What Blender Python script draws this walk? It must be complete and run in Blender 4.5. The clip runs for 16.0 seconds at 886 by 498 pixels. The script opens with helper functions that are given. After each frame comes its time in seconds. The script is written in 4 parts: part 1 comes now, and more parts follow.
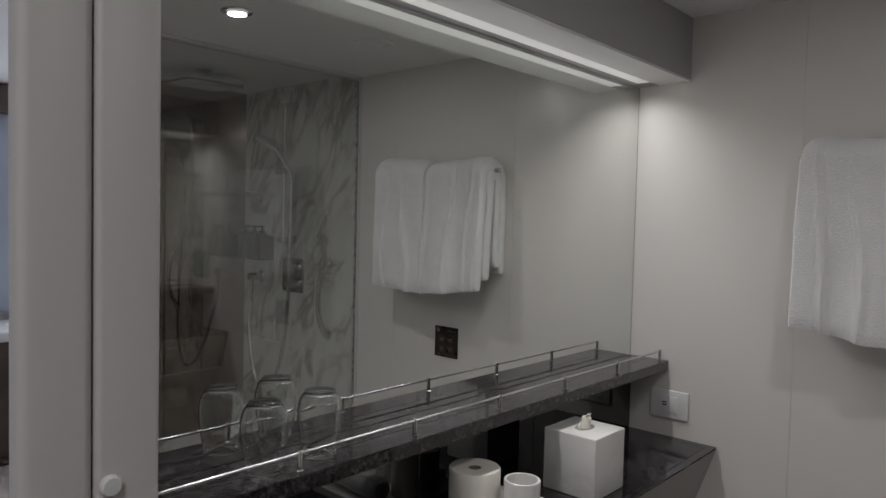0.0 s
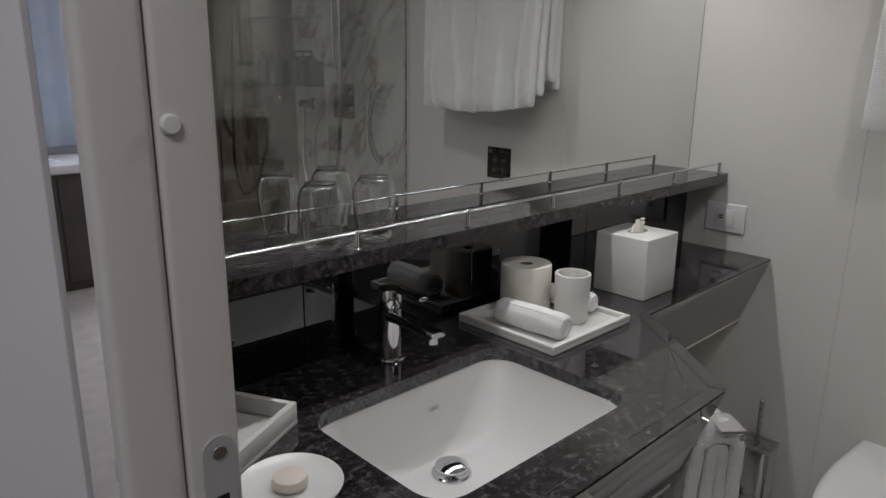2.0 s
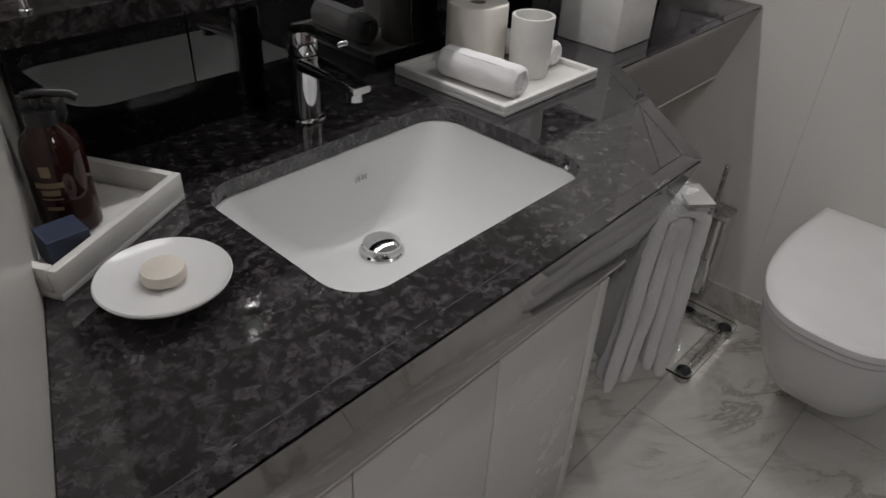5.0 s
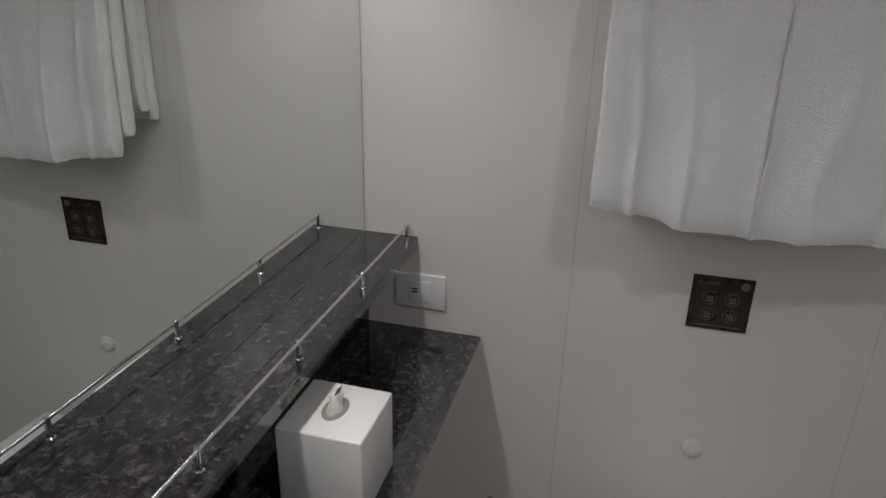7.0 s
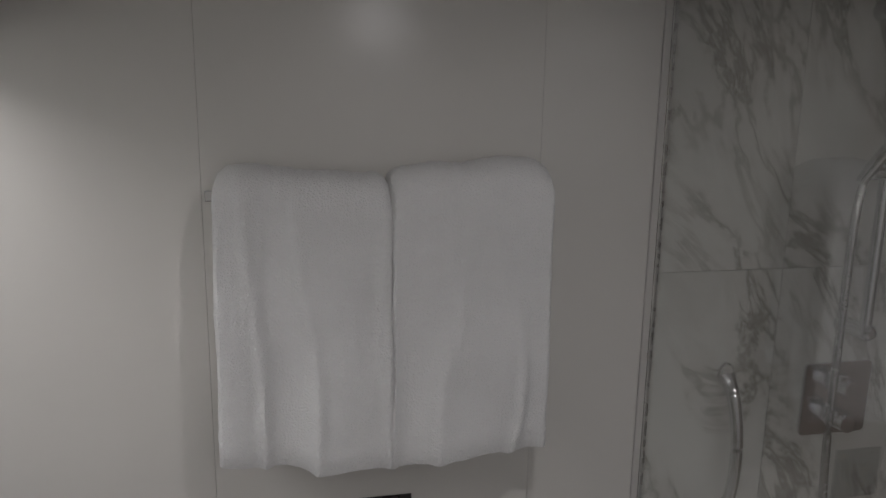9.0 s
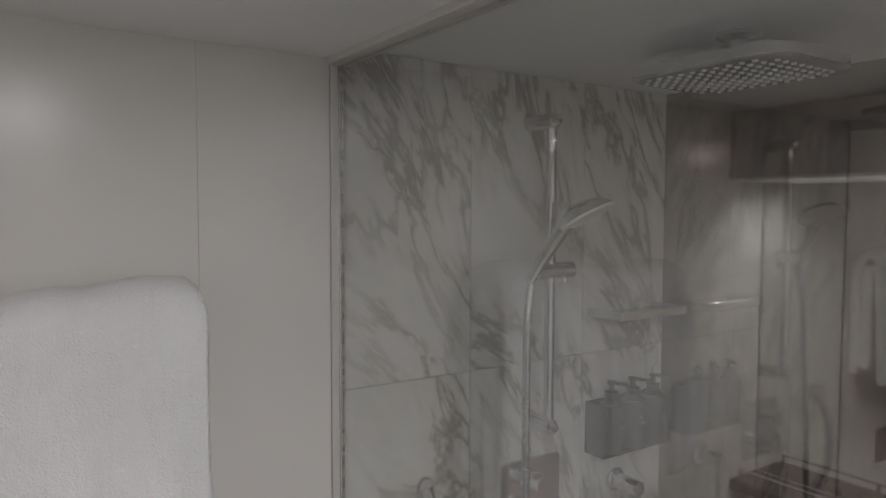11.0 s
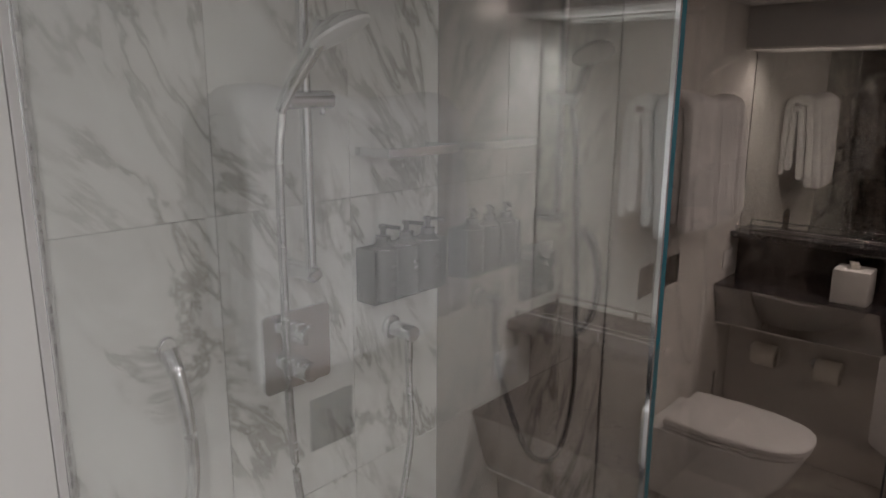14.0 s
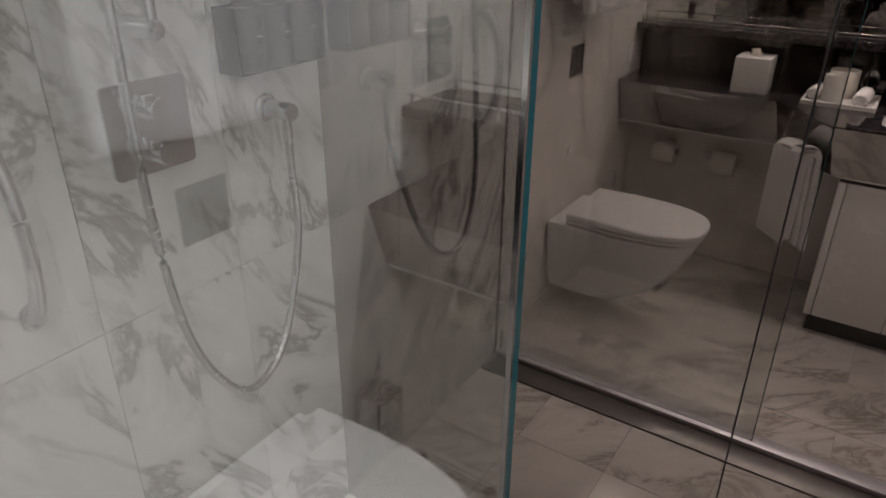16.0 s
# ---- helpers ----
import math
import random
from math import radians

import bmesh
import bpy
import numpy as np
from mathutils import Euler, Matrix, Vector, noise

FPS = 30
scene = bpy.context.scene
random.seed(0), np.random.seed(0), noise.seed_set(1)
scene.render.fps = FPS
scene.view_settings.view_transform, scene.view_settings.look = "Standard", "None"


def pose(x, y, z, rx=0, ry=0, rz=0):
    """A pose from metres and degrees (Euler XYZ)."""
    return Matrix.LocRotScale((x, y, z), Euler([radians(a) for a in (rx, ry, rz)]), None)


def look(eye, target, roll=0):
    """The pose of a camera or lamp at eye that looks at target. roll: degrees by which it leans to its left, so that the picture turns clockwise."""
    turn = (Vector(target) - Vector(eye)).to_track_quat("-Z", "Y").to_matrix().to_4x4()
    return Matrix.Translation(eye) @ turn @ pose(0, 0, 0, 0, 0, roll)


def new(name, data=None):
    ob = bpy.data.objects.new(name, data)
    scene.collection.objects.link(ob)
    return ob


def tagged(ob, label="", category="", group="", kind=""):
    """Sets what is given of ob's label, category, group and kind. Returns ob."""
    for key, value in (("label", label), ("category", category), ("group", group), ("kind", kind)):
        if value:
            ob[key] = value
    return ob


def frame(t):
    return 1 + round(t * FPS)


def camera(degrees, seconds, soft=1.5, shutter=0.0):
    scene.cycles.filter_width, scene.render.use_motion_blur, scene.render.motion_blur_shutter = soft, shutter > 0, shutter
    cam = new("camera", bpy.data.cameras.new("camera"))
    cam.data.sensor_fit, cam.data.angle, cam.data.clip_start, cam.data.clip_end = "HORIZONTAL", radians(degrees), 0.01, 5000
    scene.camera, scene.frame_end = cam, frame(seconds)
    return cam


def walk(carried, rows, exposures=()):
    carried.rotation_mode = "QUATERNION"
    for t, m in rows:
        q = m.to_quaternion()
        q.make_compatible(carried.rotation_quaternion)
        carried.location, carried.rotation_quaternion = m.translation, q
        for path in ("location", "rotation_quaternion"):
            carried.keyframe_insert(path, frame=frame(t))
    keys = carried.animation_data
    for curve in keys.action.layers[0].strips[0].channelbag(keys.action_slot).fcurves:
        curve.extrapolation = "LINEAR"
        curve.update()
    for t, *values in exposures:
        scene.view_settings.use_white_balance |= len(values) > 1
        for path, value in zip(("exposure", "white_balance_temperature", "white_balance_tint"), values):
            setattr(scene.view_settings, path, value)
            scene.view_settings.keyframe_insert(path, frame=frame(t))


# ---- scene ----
cam = camera(65.2, 16.0)
PATH = [
    (0, (-1.885, -0.944, 1.439), (-0.401, 0.394, 1.354), 1.4),
    (0.5, (-1.89, -0.946, 1.411), (-0.46, 0.443, 1.255), 1.2),
    (1, (-1.886, -0.944, 1.386), (-0.5, 0.471, 1.113), 0.9),
    (1.5, (-1.887, -0.941, 1.364), (-0.523, 0.47, 0.98), 0.9),
    (2, (-1.887, -0.947, 1.337), (-0.548, 0.446, 0.821), 0.7),
    (2.5, (-1.881, -0.951, 1.319), (-0.569, 0.416, 0.679), 0.8),
    (3, (-1.871, -0.954, 1.29), (-0.59, 0.384, 0.534), 0.7),
    (3.5, (-1.862, -0.953, 1.268), (-0.619, 0.351, 0.399), 0.5),
    (3.7, (-1.863, -0.955, 1.257), (-0.641, 0.334, 0.338), 0.6),
    (5.8, (-1.535, -0.726, 1.273), (-0.262, 0.223, 0.057), 0.7),
    (6.0, (-1.481, -0.696, 1.318), (-0.115, 0.175, 0.145), 1.2),
    (6.3, (-1.422, -0.643, 1.397), (0.072, 0.145, 0.325), 1.5),
    (6.5, (-1.383, -0.592, 1.456), (0.201, 0.139, 0.478), 1.1),
    (7, (-1.294, -0.517, 1.586), (0.493, -0.042, 0.823), 1.3),
    (7.5, (-1.237, -0.499, 1.632), (0.648, -0.24, 1.018), 1.1),
    (8, (-1.19, -0.514, 1.684), (0.745, -0.447, 1.183), 0.9),
    (8.5, (-1.171, -0.539, 1.704), (0.776, -0.68, 1.266), 0.8),
    (8.8, (-1.171, -0.576, 1.703), (0.77, -0.871, 1.323), 0.9),
    (9, (-1.148, -0.584, 1.731), (0.77, -1.003, 1.35), 0.9),
    (9.5, (-1.144, -0.628, 1.761), (0.727, -1.256, 1.434), 1.1),
    (10, (-1.118, -0.672, 1.766), (0.69, -1.495, 1.532), 0.9),
    (10.2, (-1.1, -0.681, 1.757), (0.677, -1.579, 1.563), 0.8),
    (12.3, (-1.071, -0.84, 1.757), (0.46, -2.116, 1.591), 0.4),
    (12.5, (-1.078, -0.849, 1.758), (0.43, -2.149, 1.564), 0.5),
    (13, (-1.067, -0.879, 1.715), (0.362, -2.258, 1.48), 0.5),
    (13.5, (-1.07, -0.893, 1.69), (0.296, -2.318, 1.366), 0.2),
    (14, (-1.052, -0.903, 1.656), (0.239, -2.365, 1.212), 0.4),
    (14.5, (-1.046, -0.928, 1.619), (0.204, -2.379, 1.044), 0.2),
    (15, (-1.048, -0.952, 1.582), (0.144, -2.403, 0.893), -0.1),
    (15.5, (-1.039, -0.97, 1.544), (0.061, -2.444, 0.758), 0.2),
    (16, (-1.022, -1.007, 1.501), (-0.033, -2.5, 0.61), 0.4),
]
walk(cam, [(t, look(eye, target, roll)) for t, eye, target, roll in PATH], [(0.0, 0.0), (1.0, 0.12), (2.0, 0.18), (3.5, 0.4), (6.0, 0.1), (6.5, 0.1), (7.0, 0.0), (8.0, -0.25), (9.0, -0.1), (10.0, 0.42), (12.5, 0.95), (13.5, 1.1), (14.5, 1.17), (16.0, 1.25)])

# ---- light ----
world = bpy.data.worlds.new("world")
scene.world = world
world.use_nodes = True
world.node_tree.nodes["Background"].inputs[0].default_value = (0.55, 0.6, 0.7, 1)
world.node_tree.nodes["Background"].inputs[1].default_value = 0.02


def area_lamp(name, x, y, z, sx, sy, watts, colour, rx=0, ry=0, rz=0, spread=180, shape="RECTANGLE"):
    data = bpy.data.lights.new(name, "AREA")
    data.shape, data.size, data.size_y, data.energy, data.color = shape, sx, sy, watts, colour
    data.spread = radians(spread)
    ob = new(name, data)
    ob.matrix_world = pose(x, y, z, rx, ry, rz)
    return ob


WARM = (0.98, 0.963, 0.976)
area_lamp("strip_light_lamp", -0.80, -0.042, 1.8336, 1.44, 0.030, 3.5, WARM, spread=143)


area_lamp("downlight_lamp", -0.82, -0.815, 2.000, 0.05, 0.05, 2.0, WARM, shape="DISK")
# added fill lamp, out of view, that brightens the shower marble
area_lamp("shower_fill_lamp", -1.38, -1.72, 2.018, 0.20, 0.20, 0.85, WARM, shape="DISK")
# unseen fill added outside the door for the jamb and corridor panel
area_lamp("corridor_fill_lamp", -2.35, -1.1, 2.12, 0.25, 0.25, 4.6, (0.99, 0.97, 1.0))
area_lamp("bedroom_window_lamp", 0.60, 3.90, 1.45, 1.0, 1.1, 42, (0.80, 0.87, 1.0), -90)

# ---- materials ----


def node(nt, kind, **inputs):
    n = nt.nodes.new(kind)
    for key, value in inputs.items():
        n.inputs[key.replace("_", " ")].default_value = value
    return n


def ramp(nt, source, stops):
    r = nt.nodes.new("ShaderNodeValToRGB")
    while len(r.color_ramp.elements) < len(stops):
        r.color_ramp.elements.new(0.5)
    for e, (p, c) in zip(r.color_ramp.elements, stops):
        e.position, e.color = p, (*c, 1)
    nt.links.new(source, r.inputs[0])
    return r.outputs[0]


def base(name, colour=(0.8, 0.8, 0.8), rough=0.4, metal=0.0, **more):
    m = bpy.data.materials.new(name)
    m.use_nodes = True
    b = m.node_tree.nodes["Principled BSDF"]
    b.inputs["Base Color"].default_value = (*colour, 1)
    b.inputs["Roughness"].default_value = rough
    b.inputs["Metallic"].default_value = metal
    for key, value in more.items():
        b.inputs[key.replace("_", " ")].default_value = value
    return m, m.node_tree, b


def add_bump(nt, b, height, strength=0.2, distance=0.002):
    n = nt.nodes.new("ShaderNodeBump")
    n.inputs["Strength"].default_value, n.inputs["Distance"].default_value = strength, distance
    nt.links.new(height, n.inputs["Height"])
    nt.links.new(n.outputs[0], b.inputs["Normal"])


def noise_of(nt, scale, detail=4.0, rough=0.5, distort=0.0, vector=None):
    n = node(nt, "ShaderNodeTexNoise", Scale=scale, Detail=detail, Roughness=rough, Distortion=distort)
    if vector is None:
        c = nt.nodes.new("ShaderNodeTexCoord")
        vector = c.outputs["Object"]
    nt.links.new(vector, n.inputs["Vector"])
    return n.outputs[0]


def mottled(name, colour, rough, spread=0.06, scale=3.0, bump=0.05, grain=400.0, metal=0.0, **more):
    """Paint, ceramic or metal with faint large stains, uneven gloss and a fine grain."""
    m, nt, b = base(name, colour, rough, metal, **more)
    big = noise_of(nt, scale, 5)
    low, high = [c * (1 - spread) for c in colour], [min(1, c * (1 + spread)) for c in colour]
    nt.links.new(ramp(nt, big, [(0.3, low), (0.7, high)]), b.inputs["Base Color"])
    r = node(nt, "ShaderNodeMapRange", From_Min=0.3, From_Max=0.7, To_Min=rough * 0.85, To_Max=rough * 1.15)
    nt.links.new(noise_of(nt, scale * 4, 3), r.inputs["Value"])
    nt.links.new(r.outputs[0], b.inputs["Roughness"])
    if bump:
        add_bump(nt, b, noise_of(nt, grain, 2), bump, 0.0006)
    return m


def marble(name, ground, vein, rough, scale=1.0, per_piece=True, tilt=(0.5, 0.4, 0.6), stretch=(1.0, 0.85, 2.4), strength=1.0, spare=0.40):
    """Pale marble with slanting, feathered veins; each slab takes its own stretch of stone."""
    m, nt, b = base(name, ground, rough)
    c = nt.nodes.new("ShaderNodeTexCoord")
    vec = c.outputs["Object"]
    if per_piece:
        info = nt.nodes.new("ShaderNodeObjectInfo")
        shift = node(nt, "ShaderNodeVectorMath")
        shift.operation = "MULTIPLY_ADD"
        nt.links.new(info.outputs["Random"], shift.inputs[0])
        shift.inputs[1].default_value = (7.3, 11.9, 5.7)
        nt.links.new(vec, shift.inputs[2])
        vec = shift.outputs[0]
    turn = nt.nodes.new("ShaderNodeMapping")
    turn.vector_type = "TEXTURE"
    turn.inputs["Rotation"].default_value = tilt
    turn.inputs["Scale"].default_value = stretch
    nt.links.new(vec, turn.inputs["Vector"])
    vec = turn.outputs[0]
    warp = node(nt, "ShaderNodeTexNoise", Scale=2.6 * scale, Detail=9.0, Roughness=0.66, Distortion=0.6)
    nt.links.new(vec, warp.inputs["Vector"])
    ridge = node(nt, "ShaderNodeMath")
    ridge.operation = "SUBTRACT"
    nt.links.new(warp.outputs[0], ridge.inputs[0])
    ridge.inputs[1].default_value = 0.5
    size = nt.nodes.new("ShaderNodeMath")
    size.operation = "ABSOLUTE"
    nt.links.new(ridge.outputs[0], size.inputs[0])
    line = ramp(nt, size.outputs[0], [(0.0, (0.85 * strength,) * 3), (0.014, (0.62 * strength,) * 3), (0.034, (0.22 * strength,) * 3), (0.12, (0, 0, 0))])
    gate = ramp(nt, noise_of(nt, 2.1 * scale, 3, 0.5, 0.3, vec), [(spare, (0, 0, 0)), (spare + 0.18, (1, 1, 1))])
    mul = node(nt, "ShaderNodeMath")
    mul.operation = "MULTIPLY"
    nt.links.new(line, mul.inputs[0])
    nt.links.new(gate, mul.inputs[1])
    cloud = ramp(nt, noise_of(nt, 3.4 * scale, 6, 0.6, 0.4, vec), [(0.35, [g * 0.9 for g in ground]), (0.62, ground)])
    mix = nt.nodes.new("ShaderNodeMix")
    mix.data_type = "RGBA"
    nt.links.new(mul.outputs[0], mix.inputs[0])
    nt.links.new(cloud, mix.inputs[6])
    mix.inputs[7].default_value = (*vein, 1)
    nt.links.new(mix.outputs[2], b.inputs["Base Color"])
    add_bump(nt, b, noise_of(nt, 60, 2), 0.02, 0.0004)
    return m


def granite(name):
    """Polished dark brown-grey granite with lighter crystal flakes."""
    m, nt, b = base(name, (0.03, 0.028, 0.028), 0.05, IOR=1.75)
    c = nt.nodes.new("ShaderNodeTexCoord")
    wobble = node(nt, "ShaderNodeTexNoise", Scale=38.0, Detail=3.0)
    nt.links.new(c.outputs["Object"], wobble.inputs["Vector"])
    shift = nt.nodes.new("ShaderNodeVectorMath")
    shift.operation = "MULTIPLY_ADD"
    nt.links.new(wobble.outputs[1], shift.inputs[0])
    shift.inputs[1].default_value = (0.022, 0.022, 0.022)
    nt.links.new(c.outputs["Object"], shift.inputs[2])
    blot = noise_of(nt, 60, 6, 0.72, 0.25, shift.outputs[0])
    flakes = ramp(nt, blot, [(0.28, (0.009, 0.008, 0.009)), (0.45, (0.024, 0.0215, 0.023)), (0.54, (0.050, 0.045, 0.048)), (0.66, (0.090, 0.083, 0.087)), (0.82, (0.14, 0.13, 0.127))])
    cell = node(nt, "ShaderNodeTexVoronoi", Scale=150.0)
    nt.links.new(shift.outputs[0], cell.inputs["Vector"])
    sep = nt.nodes.new("ShaderNodeSeparateColor")
    nt.links.new(cell.outputs["Color"], sep.inputs[0])
    cloud = ramp(nt, sep.outputs[0], [(0.0, (0.45,) * 3), (0.6, (0.9,) * 3), (1.0, (1.25,) * 3)])
    mix = nt.nodes.new("ShaderNodeMix")
    mix.data_type, mix.blend_type = "RGBA", "MULTIPLY"
    mix.inputs[0].default_value = 1.0
    nt.links.new(flakes, mix.inputs[6])
    nt.links.new(cloud, mix.inputs[7])
    nt.links.new(mix.outputs[2], b.inputs["Base Color"])
    gloss = node(nt, "ShaderNodeMapRange", From_Min=0.40, From_Max=0.62, To_Min=0.035, To_Max=0.075)
    nt.links.new(blot, gloss.inputs["Value"])
    nt.links.new(gloss.outputs[0], b.inputs["Roughness"])
    return m


def emitter(name, colour, strength):
    m, nt, b = base(name, colour, 0.5)
    b.inputs["Emission Color"].default_value = (*colour, 1)
    b.inputs["Emission Strength"].default_value = strength
    return m


def terry(name, colour):
    m, nt, b = base(name, colour, 0.95, Sheen_Weight=0.15, Sheen_Roughness=0.6)
    loops = node(nt, "ShaderNodeTexVoronoi", Scale=330.0)
    c = nt.nodes.new("ShaderNodeTexCoord")
    nt.links.new(c.outputs["Object"], loops.inputs["Vector"])
    soft = noise_of(nt, 60, 4, 0.6, 0.5)
    add = nt.nodes.new("ShaderNodeMath")
    add.operation = "ADD"
    nt.links.new(loops.outputs["Distance"], add.inputs[0])
    nt.links.new(soft, add.inputs[1])
    add_bump(nt, b, add.outputs[0], 0.5, 0.0035)
    nt.links.new(ramp(nt, noise_of(nt, 9, 5), [(0.3, [k * 0.93 for k in colour]), (0.7, colour)]), b.inputs["Base Color"])
    return m


M_WALL, _nt, _b = base("wall_panel_cream", (0.70, 0.675, 0.64), 0.27)
add_bump(_nt, _b, noise_of(_nt, 300, 2), 0.03, 0.0006)
M_CEIL = mottled("ceiling_white", (0.76, 0.75, 0.74), 0.5, 0.02, 2.0)
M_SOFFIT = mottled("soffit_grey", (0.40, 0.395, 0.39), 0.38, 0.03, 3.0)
M_TRIM = mottled("frame_paint", (0.60, 0.575, 0.55), 0.35, 0.03, 4.0)
M_SEAL = mottled("dark_seal", (0.06, 0.06, 0.06), 0.5, 0.1)
M_MARBLE = marble("wall_marble", (0.71, 0.705, 0.672), (0.150, 0.130, 0.095), 0.18, 1.85, True, (-0.52, 0.0, 0.0), (1.0, 0.85, 2.15), 0.95, 0.36)
M_FLOOR = marble("floor_marble", (0.66, 0.64, 0.60), (0.19, 0.165, 0.13), 0.16, 1.7, True, (0.0, 0.0, 0.9), (0.8, 2.2, 1.0), 0.75, 0.38)
M_ONYX = marble("white_marble", (0.78, 0.77, 0.74), (0.55, 0.53, 0.50), 0.3, 2.0, False, (0.5, 0.4, 0.6), (1, 1, 2), 0.45)
M_GROUT = mottled("grout", (0.42, 0.40, 0.37), 0.8, 0.08, 20)
M_GRANITE = granite("granite")
M_BLACK = mottled("black_glass", (0.004, 0.004, 0.004), 0.02, 0.1, 3.0, 0, IOR=1.8)
M_FASCIA = mottled("smoked_mirror_fascia", (0.40, 0.39, 0.385), 0.04, 0.03, 4.0, 0, metal=1.0)
M_MIRROR = mottled("mirror_silver", (0.80, 0.82, 0.80), 0.004, 0.0, 1.0, 0, metal=1.0)
M_BRONZE = mottled("bronze_mirror", (0.395, 0.325, 0.293), 0.008, 0.02, 2.0, 0, metal=1.0)
M_CHROME = mottled("chrome", (0.72, 0.72, 0.73), 0.07, 0.04, 8.0, 0, metal=1.0)
M_STEEL = mottled("brushed_steel", (0.50, 0.49, 0.48), 0.28, 0.06, 12.0, 0.05, 500, metal=1.0)
M_CERAMIC = mottled("ceramic", (0.78, 0.78, 0.77), 0.2, 0.01, 3.0, 0)
M_BASIN = mottled("basin_glaze", (0.66, 0.66, 0.65), 0.42, 0.01, 3.0, 0)
M_SILVER = mottled("satin_silver", (0.58, 0.58, 0.60), 0.35, 0.04, 9.0, 0, metal=0.4)
M_WHITE = mottled("white_lacquer", (0.78, 0.77, 0.75), 0.25, 0.02, 3.0)
M_PLASTIC = mottled("white_plastic", (0.74, 0.73, 0.72), 0.35, 0.03, 6.0)
M_DARKPL = mottled("black_plastic", (0.015, 0.015, 0.016), 0.3, 0.2, 10)
M_PLATE = mottled("dark_sign", (0.022, 0.018, 0.017), 0.3, 0.15, 12)
M_GOLD = mottled("gold_print", (0.20, 0.15, 0.09), 0.5, 0.1, 20)
M_TERRY = terry("white_terry", (0.76, 0.75, 0.745))
M_CLOTH = mottled("washcloth_white", (0.82, 0.81, 0.80), 0.95, 0.03, 12, 0.5, 320)
M_PAPER = mottled("paper", (0.76, 0.73, 0.66), 0.9, 0.04, 30, 0.3, 250)
M_LED = emitter("led_diffuser", (0.80, 0.78, 0.76), 0.28)
M_LENS = emitter("downlight_lens", (0.9, 0.87, 0.82), 0.3)
M_GLASS, _nt, _b = base("clear_glass", (0.99, 1.0, 0.995), 0.0, 0.0, Transmission_Weight=1.0, IOR=1.45)
M_SCREEN, _nt, _b = base("shower_glass", (0.90, 0.92, 0.91), 0.0, 0.0, Transmission_Weight=1.0, IOR=2.2)
M_EDGE = mottled("green_glass_edge", (0.003, 0.075, 0.09), 0.1, 0.2, 8.0, 0)
M_WOOD = mottled("dark_wood", (0.07, 0.05, 0.04), 0.4, 0.25, 6)
M_CARPET = mottled("beige_carpet", (0.52, 0.45, 0.40), 0.95, 0.1, 12, 0.4, 200)
M_BEDWALL = mottled("bedroom_wall", (0.70, 0.69, 0.71), 0.5, 0.03, 2)
M_AMBER, _nt, _b = base("amber_bottle", (0.028, 0.007, 0.006), 0.06, 0.0, Transmission_Weight=0.15, IOR=1.5)

# ---- mesh helpers ----


def mesh_ob(name, bm, material, smooth=False):
    data = bpy.data.meshes.new(name)
    bm.normal_update()
    bm.to_mesh(data)
    bm.free()
    if smooth:
        for p in data.polygons:
            p.use_smooth = True
        data.set_sharp_from_angle(angle=radians(38))
    for m in material if isinstance(material, (list, tuple)) else (material,):
        data.materials.append(m)
    return new(name, data)


def part(name, bm, material, parent, label="", smooth=True):
    """One mesh object under a thing or a part, kept where it was built."""
    ob = mesh_ob(name, bm, material, smooth)
    ob.parent = parent
    if parent.parent is None:
        ob.matrix_parent_inverse = parent.matrix_basis.inverted()
    return tagged(ob, label)


def thing(name, label, category, at=(0, 0, 0), group="", kind=""):
    ob = new(name)
    ob.empty_display_size = 0.05
    ob.matrix_basis = Matrix.Translation(at)
    return tagged(ob, label, category, group, kind)


def single(name, bm, material, label, category="", group="", kind="", smooth=True):
    return tagged(mesh_ob(name, bm, material, smooth), label, category, group, kind)


def box(bm, x0, x1, y0, y1, z0, z1, bevel=0.0, seg=2):
    made = bmesh.ops.create_cube(bm, size=1, matrix=Matrix.LocRotScale(((x0 + x1) / 2, (y0 + y1) / 2, (z0 + z1) / 2), None, (abs(x1 - x0), abs(y1 - y0), abs(z1 - z0))))["verts"]
    if bevel:
        edges = list({e for v in made for e in v.link_edges})
        bmesh.ops.bevel(bm, geom=edges, offset=bevel, segments=seg, affect="EDGES", profile=0.5)
    return bm


def boxed(*a, **k):
    return box(bmesh.new(), *a, **k)


def lathe(bm, profile, at=(0, 0, 0), turn=None, seg=32):
    """Turns a profile of (radius, height) round its own upright axis."""
    m = Matrix.Translation(at) @ (turn or Matrix())
    rings = []
    for r, h in profile:
        if r < 1e-6:
            rings.append([bm.verts.new(m @ Vector((0, 0, h)))])
        else:
            rings.append([bm.verts.new(m @ Vector((r * math.cos(2 * math.pi * i / seg), r * math.sin(2 * math.pi * i / seg), h))) for i in range(seg)])
    for a, b in zip(rings, rings[1:]):
        for i in range(seg):
            j = (i + 1) % seg
            if len(a) == 1 and len(b) == 1:
                continue
            if len(a) == 1:
                bm.faces.new((a[0], b[j], b[i]))
            elif len(b) == 1:
                bm.faces.new((a[i], a[j], b[0]))
            else:
                bm.faces.new((a[i], a[j], b[j], b[i]))
    bmesh.ops.recalc_face_normals(bm, faces=bm.faces)
    return bm


def rod(bm, p, q, r, seg=16, cap=0.0):
    """A round bar from p to q with slightly rounded ends."""
    p, q = Vector(p), Vector(q)
    d = (q - p).length
    c = cap or min(r * 0.3, d * 0.2)
    turn = (q - p).to_track_quat("Z", "Y").to_matrix().to_4x4()
    return lathe(bm, [(0, 0), (r - c, 0), (r, c), (r, d - c), (r - c, d), (0, d)], p, turn, seg)


